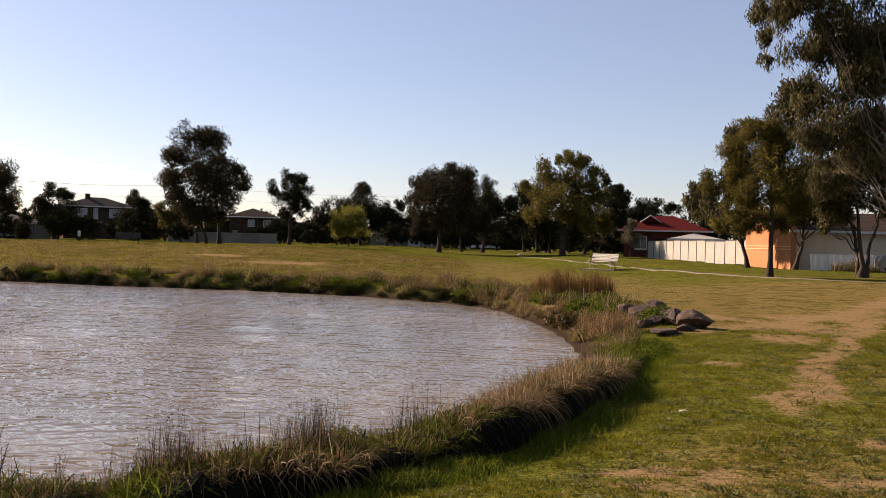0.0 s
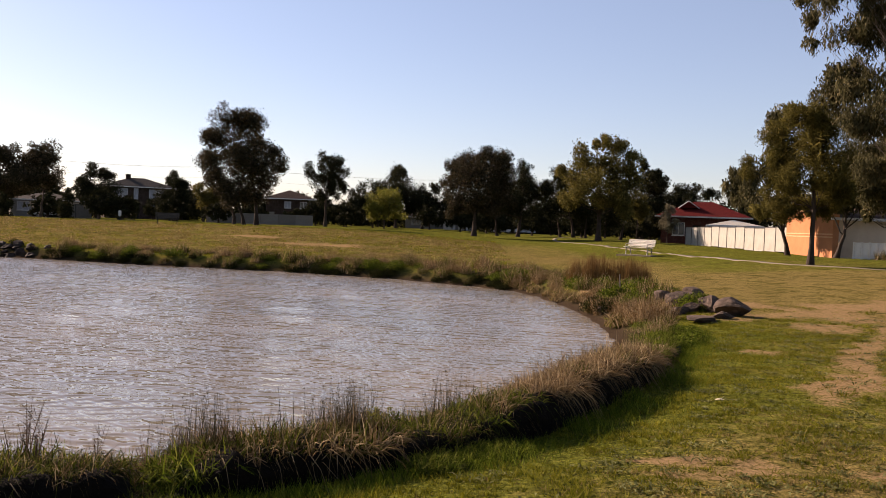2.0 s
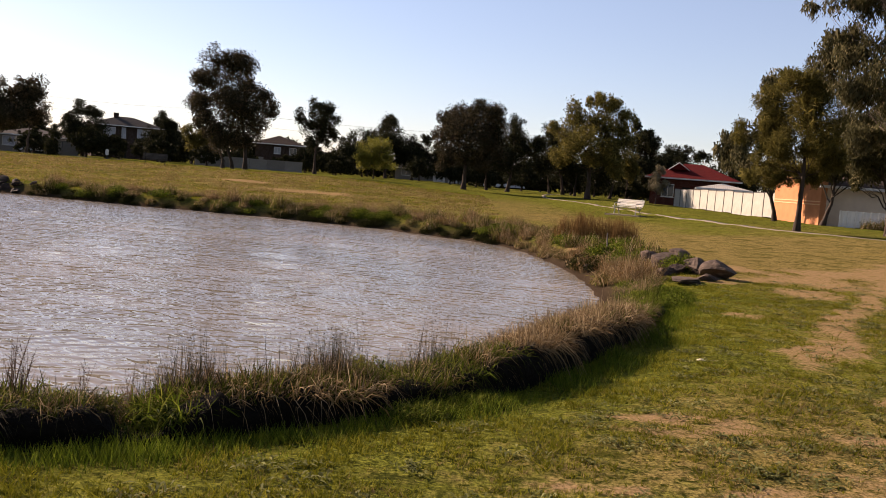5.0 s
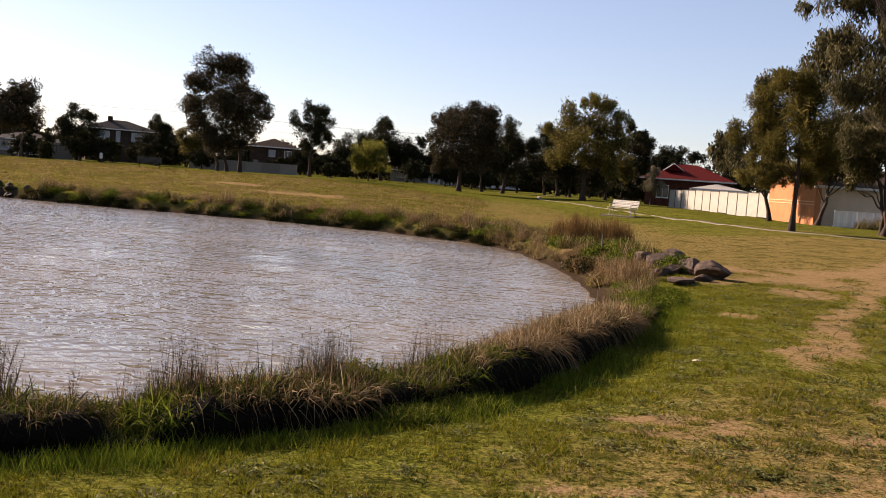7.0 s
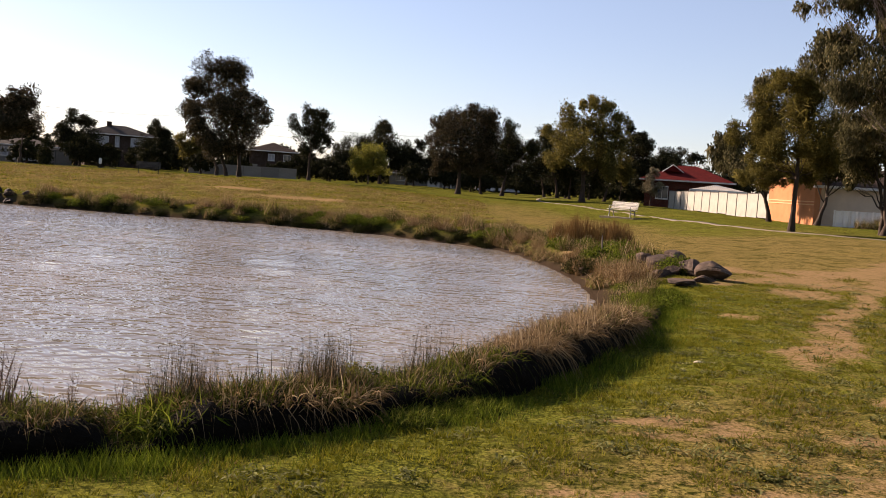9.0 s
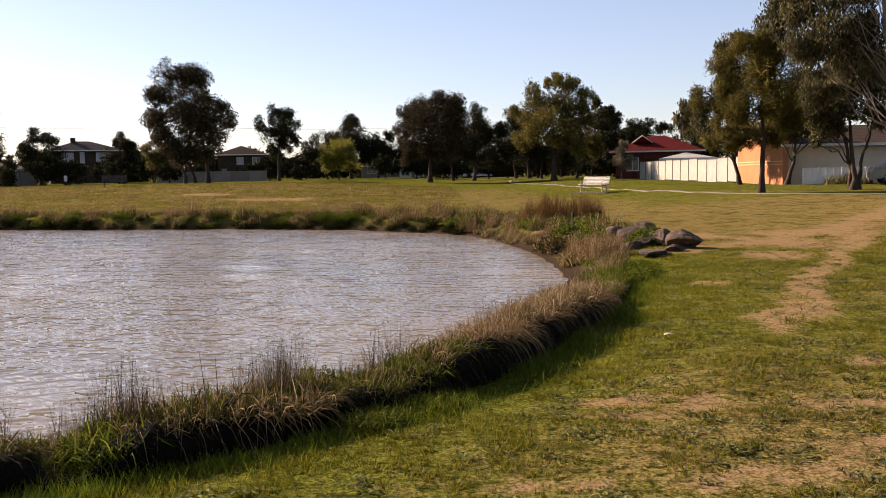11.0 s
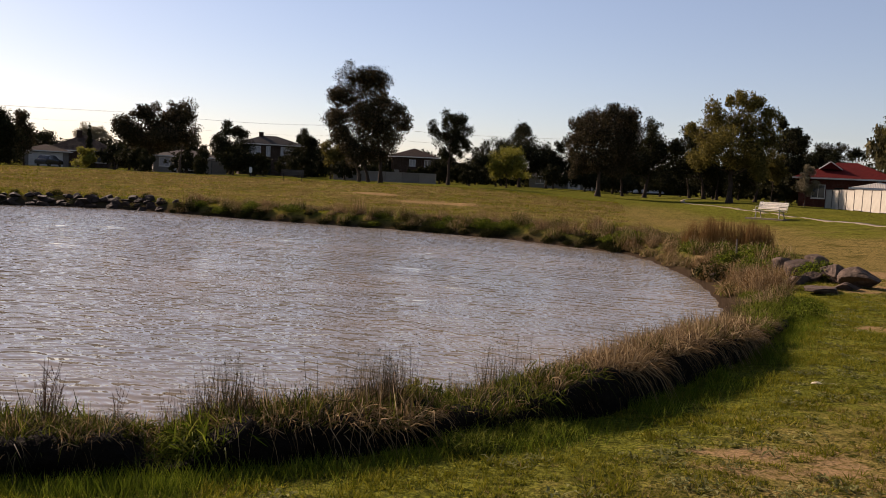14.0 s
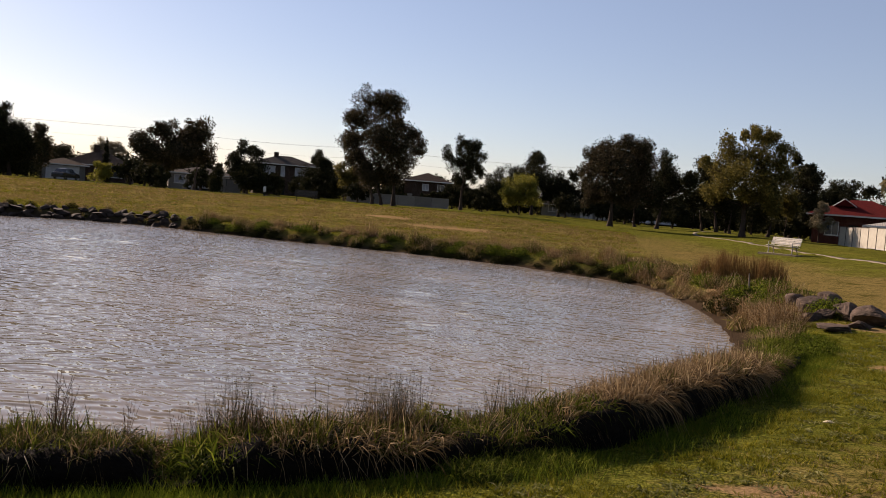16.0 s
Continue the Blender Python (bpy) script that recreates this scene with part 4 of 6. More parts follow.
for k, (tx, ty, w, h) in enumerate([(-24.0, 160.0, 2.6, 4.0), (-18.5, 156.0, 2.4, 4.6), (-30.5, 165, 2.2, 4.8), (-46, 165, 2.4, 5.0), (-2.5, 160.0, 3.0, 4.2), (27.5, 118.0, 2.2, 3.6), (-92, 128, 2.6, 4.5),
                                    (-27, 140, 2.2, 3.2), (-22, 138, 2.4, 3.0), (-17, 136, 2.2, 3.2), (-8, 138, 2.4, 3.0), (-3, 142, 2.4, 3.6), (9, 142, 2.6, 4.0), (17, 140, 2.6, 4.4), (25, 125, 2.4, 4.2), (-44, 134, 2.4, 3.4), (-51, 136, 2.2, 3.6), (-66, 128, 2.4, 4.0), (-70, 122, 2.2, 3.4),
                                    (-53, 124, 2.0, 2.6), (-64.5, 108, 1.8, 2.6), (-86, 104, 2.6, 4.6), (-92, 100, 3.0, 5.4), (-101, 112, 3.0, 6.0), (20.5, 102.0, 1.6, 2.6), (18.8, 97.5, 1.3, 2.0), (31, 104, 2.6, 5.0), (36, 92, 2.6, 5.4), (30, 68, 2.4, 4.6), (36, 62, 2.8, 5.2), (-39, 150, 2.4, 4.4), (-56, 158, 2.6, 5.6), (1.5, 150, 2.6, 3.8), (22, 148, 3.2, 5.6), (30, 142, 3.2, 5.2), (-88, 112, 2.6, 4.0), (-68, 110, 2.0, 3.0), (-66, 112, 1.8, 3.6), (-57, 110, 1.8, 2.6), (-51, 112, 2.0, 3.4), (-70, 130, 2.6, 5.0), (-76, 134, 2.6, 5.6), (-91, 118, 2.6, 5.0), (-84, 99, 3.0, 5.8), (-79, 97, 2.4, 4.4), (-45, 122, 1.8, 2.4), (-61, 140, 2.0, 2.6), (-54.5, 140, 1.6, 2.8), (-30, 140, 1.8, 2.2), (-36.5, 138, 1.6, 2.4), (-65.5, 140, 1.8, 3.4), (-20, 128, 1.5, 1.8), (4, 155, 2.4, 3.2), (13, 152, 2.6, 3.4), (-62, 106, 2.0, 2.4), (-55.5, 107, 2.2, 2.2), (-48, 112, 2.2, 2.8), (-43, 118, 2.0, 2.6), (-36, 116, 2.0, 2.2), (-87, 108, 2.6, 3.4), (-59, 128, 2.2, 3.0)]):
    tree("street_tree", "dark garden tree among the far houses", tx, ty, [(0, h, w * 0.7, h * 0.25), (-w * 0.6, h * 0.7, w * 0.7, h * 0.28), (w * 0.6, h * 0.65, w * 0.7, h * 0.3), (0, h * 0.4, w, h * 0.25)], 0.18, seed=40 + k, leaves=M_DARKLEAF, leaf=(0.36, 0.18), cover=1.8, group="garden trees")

tree("blossom_tree", "small garden tree in pale cream blossom", 20.4, 92.5, [(0.1, 3.1, 0.7, 0.7), (-0.3, 2.2, 0.7, 0.8), (0.5, 2.0, 0.6, 0.7), (0.1, 3.9, 0.4, 0.4)], 0.06, seed=151, leaves=M_PALELEAF, leaf=(0.13, 0.08), core=0.4)
tree("park_tree", "young tree with fresh green leaves before the grove", 17.6, 95.0, [(0.0, 4.6, 0.7, 0.8), (-0.4, 3.8, 0.8, 0.7), (0.6, 3.7, 0.7, 0.7), (0.1, 2.9, 0.9, 0.6)], 0.06, seed=152, leaves=M_OAK, leaf=(0.18, 0.09), core=0.5)

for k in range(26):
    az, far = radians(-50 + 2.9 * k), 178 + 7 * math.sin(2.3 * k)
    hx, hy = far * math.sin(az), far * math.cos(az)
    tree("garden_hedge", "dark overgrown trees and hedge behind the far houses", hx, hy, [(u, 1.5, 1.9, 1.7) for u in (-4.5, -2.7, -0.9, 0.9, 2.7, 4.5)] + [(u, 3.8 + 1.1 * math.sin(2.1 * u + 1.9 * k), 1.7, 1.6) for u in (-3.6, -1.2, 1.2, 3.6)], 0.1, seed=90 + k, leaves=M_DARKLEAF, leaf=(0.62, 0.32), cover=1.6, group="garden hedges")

# ---------------------------------------------------------------- houses, fences, cars


def facing(x, y, turn=0.0, dz=0.0):
    """A pose at ground level whose front (local -y) looks back over the park."""
    return pose(x, y, height(x, y) + dz, 0, 0, -math.degrees(math.atan2(x, y)) + turn)


def hip_arrays(w, d, h, rise, over, gable=False):
    x0, x1, y0, y1 = -w / 2 - over, w / 2 + over, -over, d + over
    k = 0.0 if gable else min(w, d) / 2 + over
    if w >= d:
        a, b = (x0 + k, (y0 + y1) / 2), (x1 - k, (y0 + y1) / 2)
        top = [(*a, h + rise), (*b, h + rise)]
        f = [(0, 1, 5, 4), (1, 2, 5), (2, 3, 4, 5), (3, 0, 4)]
    else:
        a, b = (0, y0 + k), (0, y1 - k)
        top = [(*a, h + rise), (*b, h + rise)]
        f = [(0, 1, 4), (1, 2, 5, 4), (2, 3, 5), (3, 0, 4, 5)]
    lo = [(x0, y0, h), (x1, y0, h), (x1, y1, h), (x0, y1, h)]
    under = [(x, y, z - 0.16) for x, y, z in lo]
    return lo + top + under, f + [(0, 6, 7, 1), (1, 7, 8, 2), (2, 8, 9, 3), (3, 9, 6, 0), (6, 9, 8, 7)]


def window(root, x, z, w, h, blind=False, y=0.0):
    fr = part("window", block("window", x - w / 2 - 0.07, y - 0.06, z - 0.07, x + w / 2 + 0.07, y + 0.02, z + h + 0.07, M_TRIM), root, "white painted window frame")
    part("pane", block("pane", x - w / 2, y - 0.085, z, x - 0.03, y - 0.063, z + h, M_CURTAIN if blind else M_GLASS), fr)
    part("pane", block("pane", x + 0.03, y - 0.085, z, x + w / 2, y - 0.063, z + h, M_CURTAIN if blind else M_GLASS), fr)
    part("sill", block("sill", x - w / 2 - 0.12, y - 0.16, z - 0.15, x + w / 2 + 0.12, y + 0.02, z - 0.08, M_TRIM), fr)


def house(name, label, m, w, d, h, rise, wall, roof, windows=(), doors=(), chimney=None, over=0.5, gable=False):
    root = thing(name, m, label, "house")
    part("wall", block("wall", -w / 2, 0, -0.6, w / 2, d, h - 0.1, wall), root)
    v, f = hip_arrays(w, d, h, rise, over, gable)
    part("roof", mesh_of("roof", v, f, roof), root)
    part("gutter", block("gutter", -w / 2 - over - 0.1, -over - 0.12, h - 0.16, w / 2 + over + 0.1, -over - 0.003, h + 0.0, M_TRIM), root, "pale gutter")
    if gable:
        gx = -w / 2
        part("gable", mesh_of("gable", [(gx, 0.0, h - 0.1), (gx, d, h - 0.1), (gx, d / 2, h + rise - 0.1), (w / 2, 0, h - 0.1), (w / 2, d, h - 0.1), (w / 2, d / 2, h + rise - 0.1)], [(0, 2, 1), (3, 4, 5)], wall), root)
    for x, z, ww, hh, *blind in windows:
        window(root, x, z, ww, hh, bool(blind))
    for x, ww, hh, mat in doors:
        dr = part("door", block("door", x - ww / 2, -0.05, 0.02, x + ww / 2, 0.02, hh, mat), root)
        for k in range(3):
            part("rail", block("rail", x - ww / 2 + 0.03, -0.075, hh * (0.25 + 0.25 * k), x + ww / 2 - 0.03, -0.052, hh * (0.25 + 0.25 * k) + 0.03, mat), dr)
    if chimney:
        cx, cz = chimney
        ch = part("chimney", block("chimney", cx - 0.4, d * 0.4, h, cx + 0.4, d * 0.4 + 0.7, cz, M_BRICK), root)
        part("cap", block("cap", cx - 0.46, d * 0.4 - 0.06, cz, cx + 0.46, d * 0.4 + 0.76, cz + 0.1, M_CONCRETE), ch)
    return root


house("house", "two-storey brown brick house with grey tiled roof", facing(-60.4, 148.6, 6), 11.6, 9, 5.7, 1.7, M_BRICK, M_TILE_GREY,
      [(-3.1, 3.6, 2.1, 1.6, 1), (-0.6, 3.6, 0.6, 1.7, 1), (2.9, 3.7, 2.4, 1.5, 1), (2.9, 1.0, 2.4, 1.5, 1)], [(-0.6, 1.0, 2.1, M_DARKPAINT)], (-1.6, 7.9))
house("house", "brown brick house with low tiled hip roof", facing(-33.0, 146.6, 0), 8.0, 9, 4.5, 1.6, M_BRICK, M_TILE_BROWN,
      [(-0.3, 2.9, 1.0, 1.0, 1), (2.4, 2.9, 1.1, 1.0)], [(-3.0, 0.9, 2.1, M_PALEWALL)])
house("house", "low house with grey roof and white walls", facing(-10.6, 166.0, 0), 7.5, 8, 2.3, 1.4, M_PALEWALL, M_TILE_GREY, [(-1.6, 0.9, 1.6, 1.1), (2.6, 0.9, 1.0, 1.1)], [(1.0, 0.9, 2.0, M_PALEWALL)])
house("garage", "pale garage with sheet roof beside parked cars", facing(-4.2, 166.5, 0), 6.4, 6, 2.0, 0.5, M_PALEWALL, M_SHEET_ROOF, [], [(-1.5, 2.4, 1.8, M_TRIM), (1.5, 2.4, 1.8, M_TRIM)])
house("house", "brown brick house shaded by the grove", facing(12.0, 178.0, 0), 11, 9, 2.7, 1.8, M_BRICK, M_TILE_BROWN, [(-3, 0.9, 1.8, 1.2), (3, 0.9, 1.8, 1.2)], [(0, 0.9, 2.1, M_PALEWALL)])
red_house = house("house", "red brick house with red tiled roof", facing(24.9, 95.3, 0), 9.0, 7.0, 3.1, 1.75, M_REDBRICK, M_TILE_RED, [(-2.6, 1.0, 1.2, 1.3), (1.5, 1.0, 1.6, 1.2)], [(-0.6, 0.9, 2.1, M_DARKPAINT)], over=0.6)
gv = [(-1.1, -0.25, 4.05), (1.1, -0.25, 4.05), (0.0, -0.25, 4.8), (-1.3, 3.4, 4.05), (1.3, 3.4, 4.05), (0.0, 3.4, 4.8)]
gablet = part("gablet", mesh_of("gablet", [(x - 1.6, y + 1.2, z) for x, y, z in gv], [(0, 2, 5, 3), (1, 4, 5, 2), (0, 1, 2)], M_TILE_RED), red_house, "red tiled gable with cream barge boards")
for s in (-1, 1):
    part("barge_board", mesh_of("barge_board", *tube_arrays([(-1.6 + s * 1.15, 0.9, 4.0), (-1.6, 0.9, 4.83)], [0.04, 0.04], 4), M_TRIM), gablet)
house("shed", "pale sheet-roofed shed behind the cream fence", facing(24.3, 81.5, 4), 4.6, 4.5, 2.1, 0.55, M_PALEWALL, M_SHEET_ROOF, [(-1.0, 1.0, 0.8, 0.7)], [(1.0, 0.9, 1.95, M_TRIM)], over=0.2)
house("house", "tan and beige brick bungalow behind a low fence", pose(27.7, 52.1, height(27.7, 52), 0, 0, -3), 11.8, 9, 2.45, 1.3, M_BEIGE, M_TILE_BROWN, [(4.0, 0.9, 1.6, 1.1)], [(1.6, 0.9, 2.1, M_POST)], over=0.5)
house("house", "wide bungalow with grey-brown hip roof and chimney", facing(-83.0, 124.5, -4), 10.5, 10, 2.7, 2.6, M_BRICK, M_TILE_BROWN, [(-3.0, 0.9, 1.8, 1.2, 1), (3.0, 0.9, 1.8, 1.2)], [(0.2, 0.9, 2.1, M_DARKPAINT)], (-0.6, 6.0))
house("garage", "pale brick garage with brown tiled roof", facing(-81.5, 113.6, 0), 6.2, 6.5, 2.3, 1.0, M_PALEWALL, M_TILE_BROWN, [], [(0, 4.6, 2.05, M_TRIM)])
house("house", "low house with white walls and tiled roof", facing(-60.0, 116.0, 4), 9.5, 8, 2.4, 1.0, M_PALEWALL, M_TILE_GREY, [(-3.2, 0.9, 1.4, 1.1, 1), (3.6, 0.9, 1.2, 1.1)], [(0.2, 2.6, 2.05, M_DARKPAINT)])
house("house", "dark brick house beyond the far trees", facing(-96.0, 105.0, 0), 12, 9, 2.7, 1.7, M_BRICK, M_TILE_BROWN, [(-3, 0.9, 1.8, 1.2), (3, 0.9, 1.8, 1.2)], [(0, 0.9, 2.1, M_PALEWALL)])

ow = thing("orange_wall", pose(21.5, 51.9, height(21.5, 54)), "orange rendered side wall with peach bands", "wall")
part("wall", block("wall", -0.2, 0, -0.5, 0.15, 7.7, 2.85, M_ORANGE), ow)
for zz in (1.2, 1.38):
    part("band", block("band", -0.23, 0.02, zz, -0.1, 7.68, zz + 0.07, M_BAND), ow, "peach painted band")
part("coping", block("coping", -0.26, -0.05, 2.85, 0.2, 7.75, 2.94, M_BAND), ow, "peach coping")


def fence(name, label, a, b, high, panel, sheet, post, category="fence"):
    """Sheet panels between posts, from a to b."""
    ax, ay = a
    bx, by = b
    ln = math.hypot(bx - ax, by - ay)
    n = max(1, round(ln / panel))
    root = thing(name, pose(ax, ay, 0, 0, 0, math.degrees(math.atan2(by - ay, bx - ax))), label, category)
    w = ln / n
    pm = {}
    for k in range(n + 1):
        x, y = ax + (bx - ax) * k / n, ay + (by - ay) * k / n
        z = height(x, y)
        if not pm:
            pm["post"] = block("post", -0.04, -0.05, -0.4, 0.04, 0.05, high + 0.06, post)
            pm["panel"] = block("panel", 0.05, -0.02, 0.04, w - 0.05, 0.02, high, sheet)
            pm["rail"] = block("rail", 0.05, -0.035, high - 0.02, w - 0.05, 0.035, high + 0.04, post)
        part("post", pm["post"], root, at=pose(k * w, 0, z))
        if k < n:
            p = part("panel", pm["panel"], root, at=pose(k * w, 0, z))
            part("rail", pm["rail"], p)
    return root


fence("fence", "cream corrugated sheet fence with dark posts", (21.3, 88.0), (21.75, 60.5), 1.8, 2.35, M_FENCE, M_POST)
fence("fence", "low weathered grey sheet fence", (22.0, 50.6), (33.0, 46.6), 0.95, 0.42, M_FENCE_GREY, M_FENCE_GREY)
fence("fence", "long off-white sheet fence before brick houses", (-38.6, 119.2), (-24.2, 123.0), 1.5, 2.4, M_PALEWALL, M_PALEWALL)
fence("fence", "pale side fence beside the low house", (-57.2, 113.5), (-53.5, 115.2), 1.9, 1.8, M_PALEWALL, M_POST)


def car(name, label, m, paint, length=4.4, tall=1.45, wide=1.75):
    root = thing(name, m, label, "car", "parked cars")
    l, h = length / 2, tall
    prof = [(-l, 0.32), (-l, 0.75), (-l + 0.15, 0.9 * h / 1.45), (-l + 0.55, 0.95 * h / 1.45), (-l + 1.05, h - 0.05), (-l + 1.5, h), (l - 1.9, h), (l - 1.15, 0.95 * h / 1.45), (l - 0.25, 0.82 * h / 1.45), (l, 0.62), (l, 0.32)]
    v, n = [], len(prof)
    for s in (-1, 1):
        for x, z in prof:
            inset = 0.14 if z > 1.0 * h / 1.45 else 0.0
            v.append((x, s * (wide / 2 - inset), z))
    f = [tuple(range(n))[::-1], tuple(range(n, 2 * n))] + [(k, (k + 1) % n, (k + 1) % n + n, k + n) for k in range(n)]
    bm = bmesh.new()
    bv = [bm.verts.new(p) for p in v]
    for q in f:
        bm.faces.new([bv[i] for i in q])
    bmesh.ops.recalc_face_normals(bm, faces=bm.faces[:])
    bmesh.ops.bevel(bm, geom=bm.edges[:], offset=0.05, segments=2, affect="EDGES")
    me = bpy.data.meshes.new("body")
    bm.to_mesh(me)
    bm.free()
    me.materials.append(paint)
    part("body", me, root)
    zb, zt = 0.98 * h / 1.45, h - 0.1
    for s in (-1, 1):
        y0, y1 = (s * (wide / 2 - 0.10), s * (wide / 2 - 0.15))
        for xa, xb, ta, tb in ((-l + 0.8, -0.25, -l + 1.1, -0.25), (-0.17, l - 1.3, -0.17, l - 1.85)):
            part("side_window", mesh_of("side_window", [(xa, s * wide / 2 * 0.985, zb), (xb, s * wide / 2 * 0.985, zb), (tb, s * (wide / 2 - 0.1), zt), (ta, s * (wide / 2 - 0.1), zt)], [(0, 1, 2, 3)], M_GLASS), root, "dark side glass")
    ww = wide / 2 - 0.2
    part("windscreen", mesh_of("windscreen", [(l - 1.18, -ww, zb + 0.03), (l - 1.18, ww, zb + 0.03), (l - 1.84, ww, zt + 0.04), (l - 1.84, -ww, zt + 0.04)], [(0, 1, 2, 3)], M_GLASS), root, "dark front glass")
    ang = np.linspace(0, 2 * math.pi, 19)
    for x in (-l + 0.85, l - 0.85):
        for s in (-1, 1):
            ring = np.stack([x + 0.23 * np.cos(ang), np.full(19, s * (wide / 2 - 0.09)), 0.33 + 0.23 * np.sin(ang)], -1)
            ty = part("tyre", mesh_of("tyre", *tube_arrays(ring, np.full(19, 0.1), 8), M_TYRE, True), root)
            disc = [(x, s * (wide / 2 - 0.04), 0.33)] + [(x + 0.19 * math.cos(t), s * (wide / 2 - 0.06), 0.33 + 0.19 * math.sin(t)) for t in ang[:-1]]
            part("rim", mesh_of("rim", disc, [(0, 1 + k, 1 + (k + 1) % 18) for k in range(18)], M_STEEL), ty)
    for s in (-1, 1):
        part("headlight", block("headlight", l - 0.1, s * 0.6 - 0.15, 0.62, l + 0.01, s * 0.6 + 0.15, 0.74, M_TRIM), root)
    return root


car("car", "white hatchback parked behind the grove", facing(4.7, 170.4, 4), M_CARWHITE)
car("car", "silver car parked behind the grove", facing(9.3, 171.0, 3), M_CARSILVER)
car("car", "dark car parked before the pale garage", facing(-78.4, 110.1, 60), M_CARDARK, 4.6, 1.6)
car("car", "white car parked beside the low house", facing(-59.0, 113.5, 50), M_CARWHITE)
car("van", "pale van parked beside the low fence", facing(26.6, 47.0, 10), M_STEEL, 4.6, 1.55, 1.8)

# ---------------------------------------------------------------- power lines
POLES = [(-170, 110), (-100, 173), (-59, 191), (2, 205), (70, 200)]
pole_top = {}
for px, py in POLES:
    pz = height(px, py)
    root = thing("power_pole", pose(px, py, pz), "grey timber power pole with crossarm", "power pole", "power poles")
    part("pole", mesh_of("pole", *tube_arrays([(0, 0, -0.5), (0, 0, 6), (0, 0, 12.6)], [0.16, 0.14, 0.11], 8), M_WOODPOLE, True), root)
    part("crossarm", block("crossarm", -1.0, -0.06, 12.0, 1.0, 0.06, 12.15, M_WOODPOLE), root)
    pole_top[(px, py)] = pz
for off, zz in ((-0.9, 12.2), (0.9, 12.2), (0.0, 9.8)):
    ps = []
    for (a, b) in zip(POLES[:-1], POLES[1:]):
        for t in np.linspace(0, 1, 12, endpoint=False):
            ps.append((a[0] + (b[0] - a[0]) * t + off * 0.5, a[1] + (b[1] - a[1]) * t + off, pole_top[a] + (pole_top[b] - pole_top[a]) * t + zz - 3.2 * t * (1 - t)))
    tagged(new("power_line", mesh_of("power_line", *tube_arrays(ps, np.full(len(ps), 0.013), 4), M_POST)), "thin black overhead power cable", "cable", "power lines")

# ---------------------------------------------------------------- benches and small things


def bench(name, label, m, paint, frame_paint):
    root = thing(name, m, label, "bench")
    for k in range(5):
        part("seat_slat", block("seat_slat", -0.9, -0.26 + 0.105 * k, 0.43 - 0.012 * k, 0.9, -0.17 + 0.105 * k, 0.465 - 0.012 * k, paint, 0.01), root)
    for k in range(5):
        part("back_slat", block("back_slat", -0.9, 0.27 + 0.035 * k, 0.5 + 0.085 * k, 0.9, 0.30 + 0.035 * k, 0.575 + 0.085 * k, paint, 0.01), root)
    for s in (-1, 1):
        x = s * 0.72
        for pts in ([(x, -0.28, 0.0), (x, -0.22, 0.22), (x, -0.24, 0.42)], [(x, 0.36, 0.0), (x, 0.24, 0.24), (x, 0.25, 0.42), (x, 0.34, 0.62), (x, 0.46, 0.95)]):
            part("leg", mesh_of("leg", *tube_arrays(pts, np.full(len(pts), 0.028), 8), frame_paint, True), root)
        part("armrest", mesh_of("armrest", *tube_arrays([(x, -0.24, 0.42), (x, -0.30, 0.6), (x, -0.22, 0.66), (x, 0.1, 0.66), (x, 0.36, 0.68)], np.full(5, 0.024), 8), frame_paint, True), root)
        part("seat_bar", mesh_of("seat_bar", *tube_arrays([(x, -0.26, 0.415), (x, 0.26, 0.37)], np.full(2, 0.022), 6), frame_paint, True), root)
    return root


BX, BY = 9.66, 51.3
bench("park_bench", "cream slatted park bench on a concrete slab", facing(BX, BY, -30, 0.03), M_WHITE, M_STEEL)
tagged(new("pavement", block("pavement", -1.15, -0.6, -0.2, 1.15, 0.55, 0.03, M_CONCRETE)), "pale concrete slab under the bench", "slab", kind="structure").matrix_world = facing(BX, BY, -30)
bench("park_bench", "dark slatted park bench on the far lawn", facing(-24.06, 64.7, 0), M_POST, M_DARKPAINT)
mp_ = thing("marker_post", pose(-37.4, 87.0, height(-37.4, 87.0)), "short white marker post on the far lawn", "post")
part("post", mesh_of("post", *tube_arrays([(0, 0, -0.2), (0, 0, 0.55)], [0.09, 0.09], 8), M_DARKPAINT, True), mp_)
part("head", block("head", -0.13, -0.13, 0.55, 0.13, 0.13, 1.15, M_TRIM, 0.05), mp_, "white post head")
stake = tagged(new("stake", mesh_of("stake", *tube_arrays([(0, 0, -0.2), (0.01, 0, 0.3), (0.0, 0.01, 0.62)], [0.022, 0.02, 0.016], 7), M_WOODPOLE, True)), "thin pale timber stake among the reeds", "stake")
stake.matrix_world = pose(3.55, 21.2, height(3.55, 21.2))
lit = tagged(new("litter", mesh_of("litter", [(-0.07, -0.02, 0.03), (0.0, -0.045, 0.045), (0.08, -0.01, 0.03), (0.05, 0.035, 0.05), (-0.03, 0.04, 0.035), (0, 0, 0.06), (0, 0, 0.02)],
             [(0, 1, 5), (1, 2, 5), (2, 3, 5), (3, 4, 5), (4, 0, 5), (1, 0, 6), (2, 1, 6), (3, 2, 6), (4, 3, 6), (0, 4, 6)], M_PAPER)), "crumpled pale scrap lying on the grass", "litter")
lit.matrix_world = pose(2.36, 8.2, height(2.36, 8.2) + 0.01, 0, 0, 10) @ Matrix.Diagonal((0.7, 0.7, 0.6, 1))


